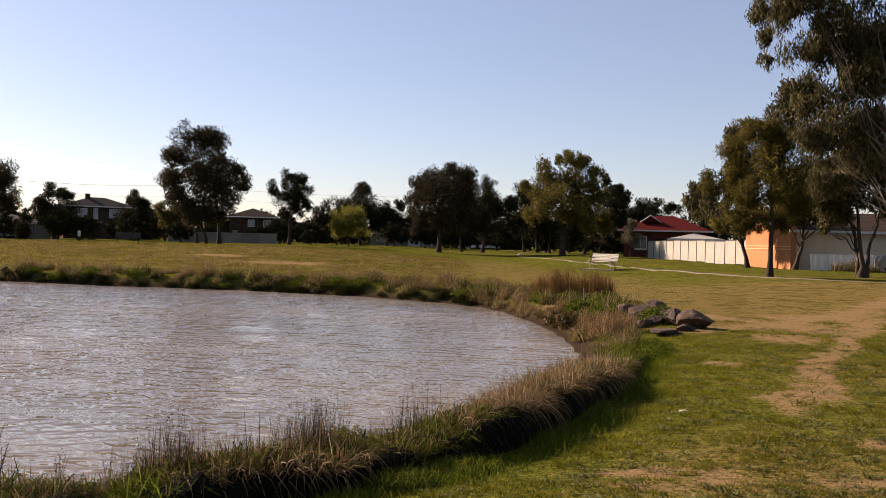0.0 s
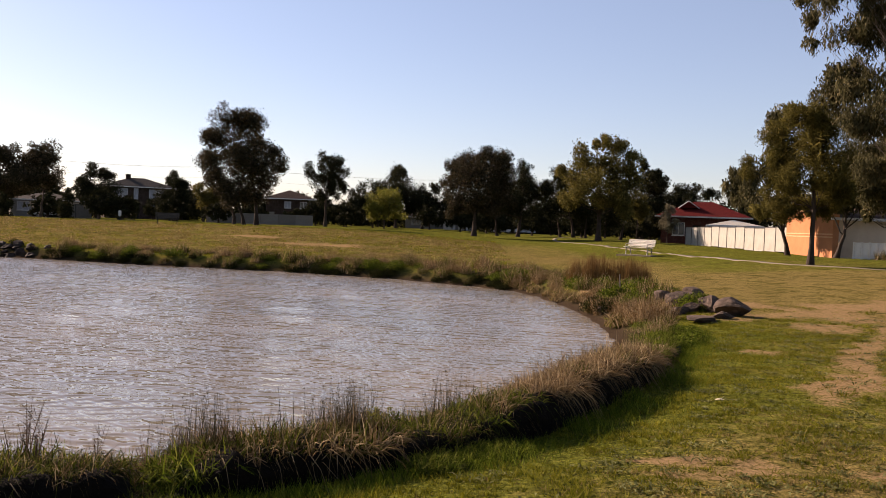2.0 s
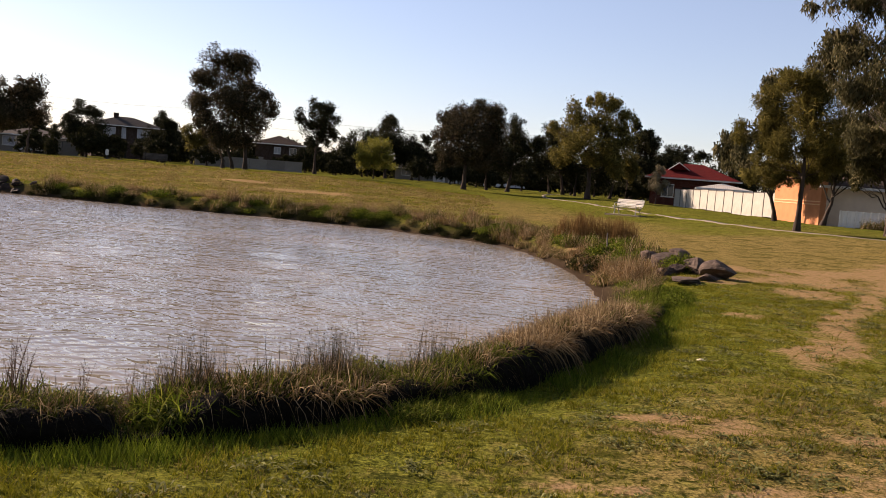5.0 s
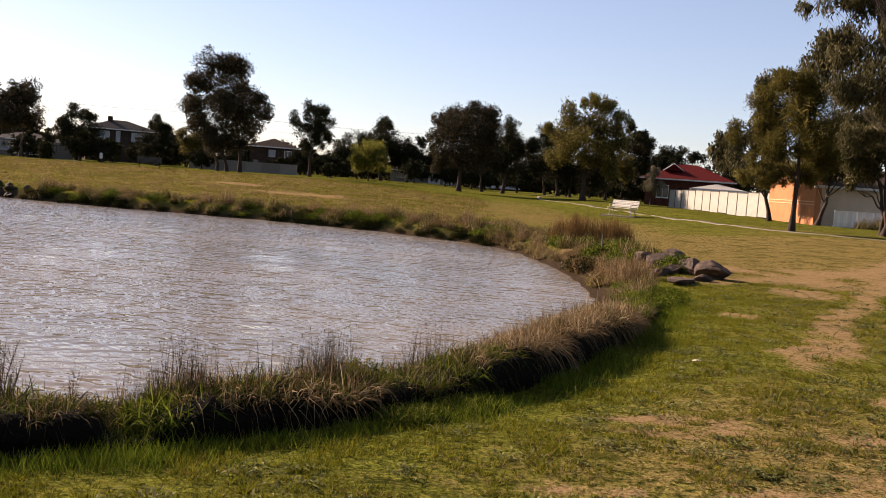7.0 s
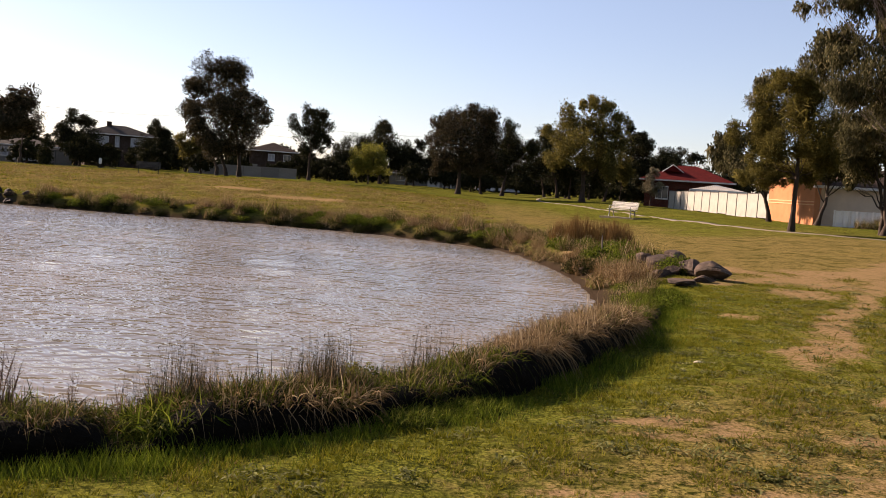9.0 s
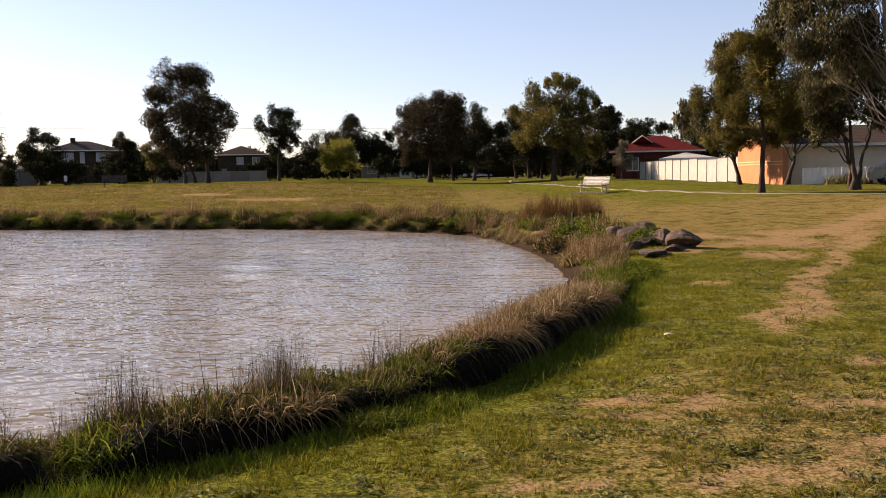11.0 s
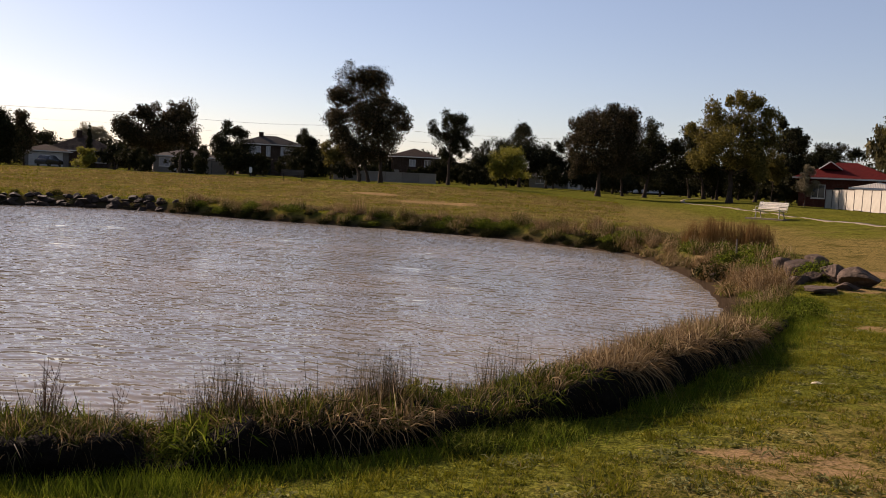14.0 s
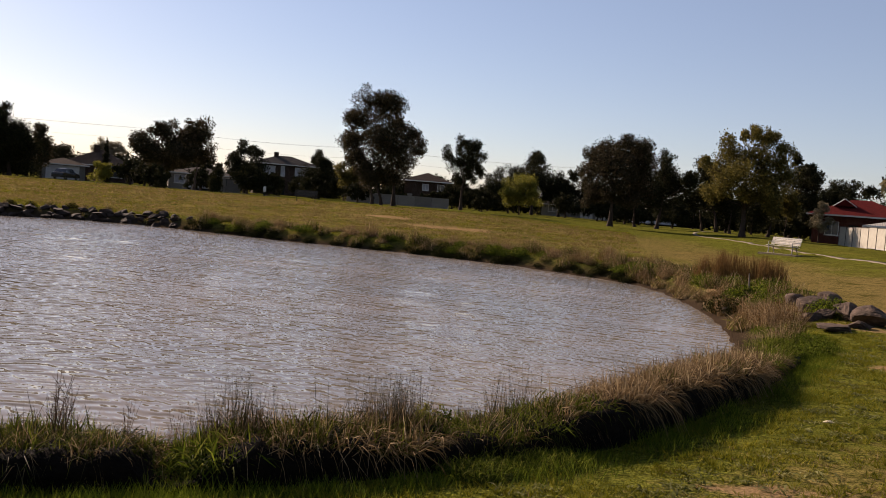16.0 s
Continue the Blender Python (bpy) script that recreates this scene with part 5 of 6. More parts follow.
def boulder_mesh(seed, material, flat=0.6, fine=4):
    bm = bmesh.new()
    bmesh.ops.create_icosphere(bm, subdivisions=fine, radius=0.5)
    r = np.random.default_rng(seed)
    cuts = [(Vector(unit(r.normal(size=3))), r.uniform(0.22, 0.36)) for _ in range(10)]
    for v in bm.verts:
        for n, o in cuts:
            e = v.co.dot(n) - o
            if e > 0:
                v.co -= n * e * 0.98
        k = noise.noise(v.co * 4 + Vector((seed, 0, 0))) * 0.03 + noise.noise(v.co * 9 + Vector((0, seed, 0))) * 0.022 + noise.noise(v.co * 22 + Vector((0, seed, 3))) * 0.012
        v.co += v.normal * k
        v.co.z *= flat
    me = bpy.data.meshes.new("boulder")
    bm.to_mesh(me)
    bm.free()
    me.materials.append(material)
    return me


BOULDERS = [(4.3, 19.4, 0.5, 0.48), (4.4, 18.45, 0.72, 0.5), (4.75, 18.9, 0.66, 0.5), (4.85, 17.75, 0.62, 0.5), (5.2, 17.05, 0.74, 0.44), (4.45, 17.6, 0.34, 0.24), (4.15, 17.5, 0.5, 0.2), (4.2, 15.9, 0.75, 0.16), (3.75, 18.6, 0.5, 0.14), (3.05, 20.3, 0.3, 0.22), (4.75, 16.4, 0.4, 0.2)]
for k, (bx, by, bw, bh) in enumerate(BOULDERS):
    ob = tagged(new("boulder", boulder_mesh(k + 3, M_ROCK, 0.9)), "brown weathered boulder half sunk in the bank", "rock", "boulders by the pond")
    ob.matrix_world = pose(bx, by, height(bx, by) + bh * 0.30, 0, 0, 37 * k) @ Matrix.Diagonal((bw * 1.25, bw * 1.05, bh * 1.25, 1))
stone_meshes = [boulder_mesh(60 + k, M_DARKROCK, 0.75, 3) for k in range(6)]
far_edge = [p for p in SHORELINE if p[0] < -18.5 and p[1] > 20]
rs = np.random.default_rng(8)
stone_count = 0
for a, b in zip(far_edge[:-1], far_edge[1:]):
    ln = math.hypot(*(b - a))
    nrm = np.array([b[1] - a[1], -(b[0] - a[0])]) / ln
    if edge_distance(*(a + nrm * 0.6)) < 0:
        nrm = -nrm
    n = max(1, int(ln / 0.42))
    for k in range(n):
        for off in (0.0, 0.3, 0.62, 1.0):
            q = a + (b - a) * (k + rs.random()) / n + nrm * (off + rs.uniform(-0.12, 0.12))
            w = rs.uniform(0.4, 0.95)
            ob = tagged(new("shore_stone", stone_meshes[stone_count % 6]), "dark rough stone edging the far shore", "rock", "stones along the shore")
            ob.matrix_world = pose(q[0], q[1], height(q[0], q[1]) + 0.02, rs.uniform(-15, 15), rs.uniform(-15, 15), rs.uniform(0, 360)) @ Matrix.Diagonal((w, w * 0.8, w * rs.uniform(0.45, 0.8), 1))
            stone_count += 1

# ---------------------------------------------------------------- tussocks on the near bank


def heads_of(n, r, spread_, lo, hi, foot=0.12, out=1.0):
    """Roots and heads of n blades that stand in a tuft."""
    a = r.uniform(0, 2 * math.pi, n)
    f = foot * np.sqrt(r.random(n))
    roots = np.stack([f * np.cos(a), f * np.sin(a), np.full(n, -0.05)], -1)
    a2 = a + r.normal(0, 0.5, n)
    o = spread_ * r.random(n) ** out
    heads = np.stack([o * np.cos(a2), o * np.sin(a2), r.uniform(lo, hi, n) - 0.25 * (o / spread_) ** 2 * hi], -1)
    return roots, heads


def dome_points(n, r, rx, rz):
    q = unit(r.normal(size=(n, 3)))
    q[:, 2] = np.abs(q[:, 2])
    return q * (r.random((n, 1)) ** 0.35) * [rx, rx, rz]


def tussock(kind, seed):
    """One clump of bank grass with its sorts of blades as parts; local -y is the side of the lawn."""
    r = np.random.default_rng(seed)
    words = {"straw": ("straw-coloured tussock hanging over the turf edge", "grass_tussock"), "fluff": ("feathery dry grass tussock, pale brown", "grass_tussock"),
             "green": ("green grass tussock with arching blades", "grass_tussock"), "dark": ("dark green grass tussock with a few dry blades", "grass_tussock"), "rush": ("thin dark rush stems with seed heads", "rush_clump"),
             "hang": ("long pale blades arching over a green clump", "grass_tussock"), "bush": ("small yellow-green shrub on the bank", "bank_shrub"), "low": ("flattened dry brown grass", "grass_tussock"), "twig": ("bare red-brown dead stems", "dead_stems")}
    root = thing(words[kind][1], pose(0, 0, 0), words[kind][0], "grass" if kind not in ("bush", "twig") else "shrub", "bank plants")

    def sward(name, mat, n, lo, hi, width, lean=(0.0, -0.3), up=0.8, wild=0.35, sag=0.3, curl=0.4, bends=2, area=(0.19, 0.14), back=0.0):
        """Blades that root in an oval and lean one way, bowing over."""
        a, f = r.uniform(0, 2 * math.pi, n), np.sqrt(r.random(n))
        roots = np.stack([f * np.cos(a) * area[0], f * np.sin(a) * area[1] + back, np.full(n, -0.03)], -1)
        tuft = r.normal(0, 0.42, (8, 3))[r.integers(8, size=n)]   # blades lean in locks
        way = unit(np.array([lean[0], lean[1], up]) + roots * [1.5, 1.5, 0] + tuft + r.normal(0, wild, (n, 3)))
        ln = r.uniform(lo, hi, n)[:, None]
        flat = np.linalg.norm(way[:, :2], axis=1)[:, None]
        heads = roots + way * ln - np.array([0, 0, 1.0]) * ln * sag * flat
        v, f = blade_arrays(roots, heads, width, r, bends, curl)
        part(name, mesh_of(name, v, f, mat), root)
    if kind == "straw":
        sward("dry_tuft", M_STRAW, 190, 0.06, 0.20, 0.008, (0.2, -0.2), 0.5, 0.4, 0.4)
        sward("hanging_tuft", M_STRAW, 55, 0.10, 0.30, 0.007, (0.5, -0.8), 0.4, 0.6, 0.6, 0.7, 3, (0.2, 0.06), -0.06)
        sward("green_tuft", M_TUSSOCK_GREEN, 130, 0.07, 0.17, 0.008, (0, -0.2), 0.8)
    elif kind == "fluff":
        sward("dry_tuft", M_FLUFF, 300, 0.06, 0.23, 0.007, (0.45, -0.1), 0.6, 0.35, 0.35, 0.3)
        sward("hanging_tuft", M_STRAW, 55, 0.10, 0.30, 0.007, (0.8, -0.7), 0.4, 0.6, 0.55, 0.7, 3, (0.2, 0.06), -0.06)
    elif kind == "green":
        sward("green_tuft", M_TUSSOCK_GREEN, 260, 0.07, 0.20, 0.009, (0, -0.25), 0.6, 0.5, 0.45, 0.6, 3)
        sward("fresh_tuft", M_LUSH, 170, 0.06, 0.18, 0.009, (0, -0.3), 0.6, 0.5, 0.45, 0.6)
    elif kind == "dark":
        sward("green_tuft", M_TUSSOCK_GREEN, 260, 0.07, 0.19, 0.008, (0.1, -0.2), 0.7, 0.4, 0.4)
        sward("dry_tuft", M_STRAW, 70, 0.08, 0.22, 0.006, (0.1, -0.2), 0.7)
        sward("brown_tuft", M_REED, 90, 0.10, 0.30, 0.007, (0.2, -0.6), 0.5, 0.5, 0.6, 0.6)
    elif kind == "rush":
        ro, he = heads_of(60, r, 0.26, 0.2, 0.62, 0.14, 1.0)
        v, f = blade_arrays(ro, he, 0.0055, r, 2, 0.1)
        part("stem_tuft", mesh_of("stem_tuft", v, f, M_REED), root)
        sward("dry_tuft", M_FLUFF, 70, 0.15, 0.42, 0.005, (0.15, 0), 1.3, 0.3, 0.1, 0.1)
        pick = he[r.random(len(he)) < 0.12]
        v, f = leaf_arrays((pick[:, None] + r.normal(0, 0.007, (len(pick), 5, 3))).reshape(-1, 3), 0.016, 0.006, 0.2, r)
        part("seed_head", mesh_of("seed_head", v, f, M_REED), root)
    elif kind == "hang":
        sward("pale_tuft", M_PALELEAF, 70, 0.22, 0.38, 0.008, (0.6, -0.8), 0.5, 0.3, 0.75, 0.9, 4)
        sward("green_tuft", M_TUSSOCK_GREEN, 320, 0.10, 0.26, 0.010, (0.15, -0.7), 0.5, 0.4, 0.7, 0.7, 3)
    elif kind == "bush":
        pts = dome_points(420, r, 0.2, 0.4)
        v, f = leaf_arrays(pts, 0.06, 0.028, 0.1, r)
        part("leaf_mass", mesh_of("leaf_mass", v, f, M_LIME if seed % 2 else M_TUSSOCK_GREEN), root)
        part("stem_tuft", mesh_of("stem_tuft", *joined([tube_arrays([(0, 0, -0.05), tuple(p * 0.5 + [0, 0, 0.05]), tuple(p)], [0.007, 0.005, 0.002], 4) for p in pts[:16]]), M_STEM), root)
    elif kind == "low":
        sward("dry_tuft", M_STRAW, 240, 0.10, 0.26, 0.007, (0.2, -0.5), 0.2, 0.5, 0.4, 0.6, 3)
        sward("brown_tuft", M_RUST, 200, 0.08, 0.22, 0.007, (0.1, -0.4), 0.3, 0.5, 0.4)
    elif kind == "twig":
        st = []
        for k in range(7):
            a, h = r.uniform(0, 6.28), r.uniform(0.4, 0.85)
            o = np.array([math.cos(a), math.sin(a), 0]) * r.uniform(0.03, 0.22)
            st.append(tube_arrays([(0, 0, -0.05), tuple(o * 0.4 + [0, 0, h * 0.5]), tuple(o + [0, 0, h])], [0.006, 0.004, 0.002], 5))
            for j in range(3):
                b = o * 0.5 + np.array([0, 0, h * r.uniform(0.45, 0.8)])
                st.append(tube_arrays([tuple(b), tuple(b + r.normal(0, 0.05, 3) + [0, 0, 0.08])], [0.004, 0.002], 4))
        part("stem_tuft", mesh_of("stem_tuft", *joined(st), M_STEM), root)
    return root


def planted(ob, x, y, turn, size, sink=0.0, tall=1.0):
    return pose(x, y, height(x, y) - sink, 0, 0, turn) @ Matrix.Diagonal((size, size, size * tall, 1))


class Bed:
    """Hands out plants of a kind: the first of each variety is moved, later ones are copies."""

    def __init__(self, make, kinds, varieties):
        self.stock = {k: [make(k, 101 + 7 * i + 31 * n) for n in range(varieties)] for i, k in enumerate(kinds)}
        self.used = {}

    def put(self, kind, x, y, turn, size, tall=1.0, sink=0.0):
        n = self.used.get(kind, 0)
        self.used[kind] = n + 1
        stock = self.stock[kind]
        ob = stock[n % len(stock)]
        m = planted(ob, x, y, turn, size, sink, tall)
        if n < len(stock):
            ob.matrix_world = m
        else:
            src = stock[n % len(stock)]
            keep = src.matrix_basis.copy()
            src.scale = (1, 1, 1)
            copy_thing(src, m)
            src.matrix_basis = keep


bed = Bed(tussock, ["straw", "fluff", "green", "dark", "rush", "hang", "bush", "low", "twig"], 3)
NEAR = np.array([(-9.0, 2.7), (-6.5, 3.2), (-5.0, 3.5), (-3.6, 3.95), (-2.4, 4.3), (-1.5, 4.72), (-0.75, 5.35), (0.0, 6.05), (0.7, 6.85), (1.38, 8.1), (2.12, 9.6), (2.75, 11.2), (3.25, 13.0), (3.6, 15.0)])
lens = np.concatenate([[0], np.cumsum(np.hypot(*np.diff(NEAR, axis=0).T))])


def along(s):
    return np.array([np.interp(s, lens, NEAR[:, 0]), np.interp(s, lens, NEAR[:, 1])])


RIDGE_X = [-9, -3.0, -2.5, -2.13, -1.95, -1.82, -1.68, -1.55, -1.28, -0.8, -0.5, 0.0, 0.2, 0.4, 0.6, 0.86, 1.1, 1.35, 1.65, 2.0, 2.3, 2.6, 3.5]
RIDGE_H = [0.14, 0.15, 0.17, 0.22, 0.20, 0.06, 0.04, 0.11, 0.23, 0.21, 0.18, 0.16, 0.18, 0.22, 0.25, 0.28, 0.30, 0.31, 0.29, 0.26, 0.22, 0.12, 0.05]
PROFILE_OFF, PROFILE_UP = np.array([0.10, 0.12, 0.10, 0.13, 0.24, 0.40, 0.56, 0.70, 0.84]), np.array([-0.3, 0.2, 0.55, 0.85, 1.0, 1.0, 0.9, 0.5, -0.3])


def ridge_height(s):
    s = np.asarray(s, float)
    return np.interp(along(s)[0], RIDGE_X, RIDGE_H) * (0.75 + 0.5 * fractal(s, 0 * s + 2.7, 1.7, 19, 3))


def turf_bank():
    """The overhanging turf that the tussocks grow on: one lumpy ridge of matted roots, its hollow's shade put into the
    colour.
    """
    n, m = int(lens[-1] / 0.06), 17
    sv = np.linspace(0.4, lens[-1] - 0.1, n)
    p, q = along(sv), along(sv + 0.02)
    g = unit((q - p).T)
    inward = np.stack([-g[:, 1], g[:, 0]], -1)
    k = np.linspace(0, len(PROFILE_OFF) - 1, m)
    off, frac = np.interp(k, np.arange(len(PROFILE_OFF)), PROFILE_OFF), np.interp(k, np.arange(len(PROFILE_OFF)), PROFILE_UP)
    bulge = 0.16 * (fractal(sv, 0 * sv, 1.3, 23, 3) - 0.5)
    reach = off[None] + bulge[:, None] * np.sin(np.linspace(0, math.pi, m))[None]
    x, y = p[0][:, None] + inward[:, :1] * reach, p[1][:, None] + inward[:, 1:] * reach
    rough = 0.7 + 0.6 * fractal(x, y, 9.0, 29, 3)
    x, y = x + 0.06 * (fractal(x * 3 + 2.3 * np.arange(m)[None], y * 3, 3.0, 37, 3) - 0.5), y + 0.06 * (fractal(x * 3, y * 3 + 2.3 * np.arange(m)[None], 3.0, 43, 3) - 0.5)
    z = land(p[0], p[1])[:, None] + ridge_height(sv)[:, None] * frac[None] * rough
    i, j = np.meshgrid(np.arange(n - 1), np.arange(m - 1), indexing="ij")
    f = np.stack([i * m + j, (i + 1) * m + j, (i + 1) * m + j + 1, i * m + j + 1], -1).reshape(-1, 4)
    tagged(new("turf_bank", mesh_of("turf_bank", np.stack([x, y, z], -1).reshape(-1, 3), f, M_SHADE_THATCH, True)), "dark overhanging turf of matted roots along the water", "turf bank", kind="structure")


turf_bank()
rb = np.random.default_rng(77)


def bank_spot(s, off):
    """Plan and height of a spot on the turf, off metres in from its foot, and the bearing of the bank there."""
    s = min(s, lens[-1] - 0.1)
    g = along(s + 0.05) - along(s - 0.05)
    g = g / np.hypot(*g)
    q = along(s) + np.array([-g[1], g[0]]) * off
    top = height(*along(s)) + float(ridge_height(s)) * np.interp(off, PROFILE_OFF[3:], PROFILE_UP[3:], left=0.35)
    return q[0], q[1], top, math.degrees(math.atan2(g[1], g[0]))


def bank_put(kind, s, off, size, tall=1.0):
    x, y, top, turn = bank_spot(s, off)
    bed.put(kind, x, y, turn + rb.uniform(-30, 30), size, tall, sink=height(x, y) - top + 0.01)


STRETCHES = [(-2.15, ["green", "dark", "dark", "green"], 1.0), (-1.87, ["dark", "straw", "dark"], 0.9), (-1.6, ["low", "low", "low"], 0.65), (-1.2, ["green", "straw", "green"], 1.1), (-0.55, ["straw", "straw", "straw", "dark"], 1.15),
             (-0.28, ["low", "straw", "green"], 0.9), (0.33, ["green", "green", "dark"], 0.95), (0.66, ["hang", "green", "straw"], 0.95), (2.4, ["fluff", "fluff", "fluff", "straw"], 1.15), (9, ["green", "green", "fluff"], 0.95)]
s = 2.5
while s < lens[-1]:
    x = along(s)[0]
    kinds, size = next((k, z) for limit, k, z in STRETCHES if x < limit)
    for off in (0.29, 0.43, 0.57, 0.72):
        if rb.random() < (0.55 if x < -3.4 else 0.08 if off < 0.6 else 0.3):
            continue
        bank_put(kinds[int(rb.integers(len(kinds)))], s + rb.uniform(-0.09, 0.09), off + rb.uniform(-0.05, 0.05), size * rb.uniform(0.7, 1.25), rb.uniform(0.8, 1.2))
    if -0.4 < x < 0.3:   # grass runs down to the lawn here
        for off in (-0.12, 0.06):
            bank_put("green", s + rb.uniform(-0.09, 0.09), off, rb.uniform(0.7, 1.0), 0.8)
    if rb.random() < (0.25 if x < 0.6 else 0.15):
        bank_put("rush", s + rb.uniform(-0.1, 0.1), rb.uniform(0.6, 0.85), rb.uniform(0.45, 0.75))
    s += 0.2
for x, size, count in ((-2.3, 0.4, 2), (-1.66, 0.65, 3), (-1.55, 0.55, 2), (-1.25, 0.75, 4), (-1.15, 0.6, 3), (-0.95, 0.5, 2), (-0.62, 0.7, 5), (-0.42, 0.75, 6), (0.1, 0.45, 3), (0.36, 0.75, 4), (1.0, 0.45, 2), (1.7, 0.45, 2)):   # stands of taller rushes
    for k in range(count):
        bank_put("rush", float(np.interp(x, NEAR[:, 0], lens)) + rb.uniform(-0.14, 0.14), rb.uniform(0.55, 0.8), size * rb.uniform(0.8, 1.15))
for x, off, kind, size in ((-0.3, 0.62, "bush", 0.5), (-0.2, 0.6, "bush", 0.45), (-0.36, 0.5, "bush", 0.4), (-2.35, 0.6, "twig", 0.5), (-2.3, 0.55, "twig", 0.42), (-1.75, 0.7, "twig", 0.4), (-2.0, 0.7, "twig", 0.35), (-1.2, 0.7, "twig", 0.4)):
    bank_put(kind, float(np.interp(x, NEAR[:, 0], lens)), off, size)

# ---------------------------------------------------------------- plants on the far bank


def bank_plant(kind, seed):
    r = np.random.default_rng(seed)
    words = {"darkbush": ("low dark green bush at the water's edge", "bank_bush"), "greenbush": ("bright green leafy bush on the bank", "bank_bush"), "olive": ("tall olive and straw bank grass", "grass_clump"),
             "rust": ("rust-brown dry reed stand", "reed_clump"), "pinky": ("twiggy brown dry shrub", "bank_shrub"), "tan": ("short tan dry bank grass", "grass_clump")}
    root = thing(words[kind][1], pose(0, 0, 0), words[kind][0], "grass" if kind in ("olive", "rust", "tan") else "shrub", "far bank plants")

    def blades(name, mat, n, sp, lo, hi, width, foot, curl=0.4):
        v, f = blade_arrays(*heads_of(n, r, sp, lo, hi, foot), width, r, 2, curl)
        part(name, mesh_of(name, v, f, mat), root)

    def leaves(mat, n, rx, rz, size):
        v, f = leaf_arrays(dome_points(n, r, rx, rz), size, size * 0.5, 0.1, r)
        part("leaf_mass", mesh_of("leaf_mass", v, f, mat), root)
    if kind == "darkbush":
        leaves(M_SHADED_WEED, 900, 0.5, 0.40, 0.06)
        blades("blade_tuft", M_SHADED_WEED, 130, 0.5, 0.15, 0.45, 0.016, 0.3)
    elif kind == "greenbush":
        leaves(M_TUSSOCK_GREEN, 520, 0.52, 0.34, 0.06)
        leaves(M_LUSH, 350, 0.48, 0.36, 0.06)
        blades("blade_tuft", M_LUSH, 120, 0.5, 0.15, 0.42, 0.016, 0.3)
    elif kind == "olive":
        blades("green_tuft", M_TUSSOCK_GREEN, 140, 0.46, 0.2, 0.50, 0.016, 0.36)
        blades("dry_tuft", M_STRAW, 140, 0.46, 0.2, 0.55, 0.014, 0.36)
    elif kind == "rust":
        blades("reed_tuft", M_RUST, 420, 0.38, 0.4, 0.95, 0.012, 0.32, 0.1)
    elif kind == "pinky":
        blades("stem_tuft", M_FLUFF, 260, 0.5, 0.2, 0.6, 0.009, 0.2, 0.1)
        leaves(M_RUST, 260, 0.42, 0.45, 0.05)
    elif kind == "tan":
        blades("dry_tuft", M_STRAW, 170, 0.45, 0.08, 0.28, 0.016, 0.35)
        blades("green_tuft", M_TUSSOCK_GREEN, 80, 0.45, 0.08, 0.25, 0.014, 0.35)
    return root


far_bed = Bed(bank_plant, ["darkbush", "greenbush", "olive", "rust", "pinky", "tan"], 3)
rf = np.random.default_rng(5)
edge = np.array([p for p in SHORELINE[8 * 8: 19 * 8]])
for a, b in zip(edge[:-1], edge[1:]):
    ln = math.hypot(*(b - a))
    nrm = np.array([b[1] - a[1], -(b[0] - a[0])]) / max(ln, 1e-6)
    if shore_distance(*(a + nrm * 0.5)) < 0:
        nrm = -nrm
    n = max(1, int(round(ln / 0.5)))
    for k in range(n):
        c = a + (b - a) * (k + rf.random()) / n
        x, y = c
        if x < -18.5:
            for off in (0.5, 1.3, 1.8):
                if rf.random() < 0.45:
                    q = c + nrm * (off + rf.uniform(-0.3, 0.3))
                    far_bed.put(("darkbush", "olive", "tan")[int(rf.integers(3))], q[0], q[1], rf.uniform(0, 360), rf.uniform(0.4, 0.75))
            continue
        if x > 1.0:
            rows = [(0.35, ["tan", "tan", "pinky"]), (0.9, ["tan", "olive", "greenbush"]), (1.6, ["olive", "greenbush", "tan"])]
        elif x > -4:
            # first row at the water: near-black bushes that stand for the bank's shade
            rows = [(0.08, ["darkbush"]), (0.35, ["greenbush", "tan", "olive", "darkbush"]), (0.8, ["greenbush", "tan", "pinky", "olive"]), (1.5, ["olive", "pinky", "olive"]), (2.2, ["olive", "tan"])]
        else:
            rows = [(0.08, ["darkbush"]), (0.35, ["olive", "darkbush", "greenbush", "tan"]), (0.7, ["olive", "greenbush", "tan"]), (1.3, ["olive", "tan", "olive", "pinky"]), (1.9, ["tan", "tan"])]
        for off, kinds in rows:
            if rf.random() < 0.14:
                continue
            q = c + nrm * (off + rf.uniform(-0.2, 0.2))
            kind = kinds[int(rf.integers(len(kinds)))]
            low = 0.62 if kind == "darkbush" else 1.0   # the dark plants stay low at the water, painting the shade of its edge
            far_bed.put(kind, q[0], q[1], rf.uniform(0, 360), low * rf.uniform(0.6, 1.2), rf.uniform(0.7, 1.15))
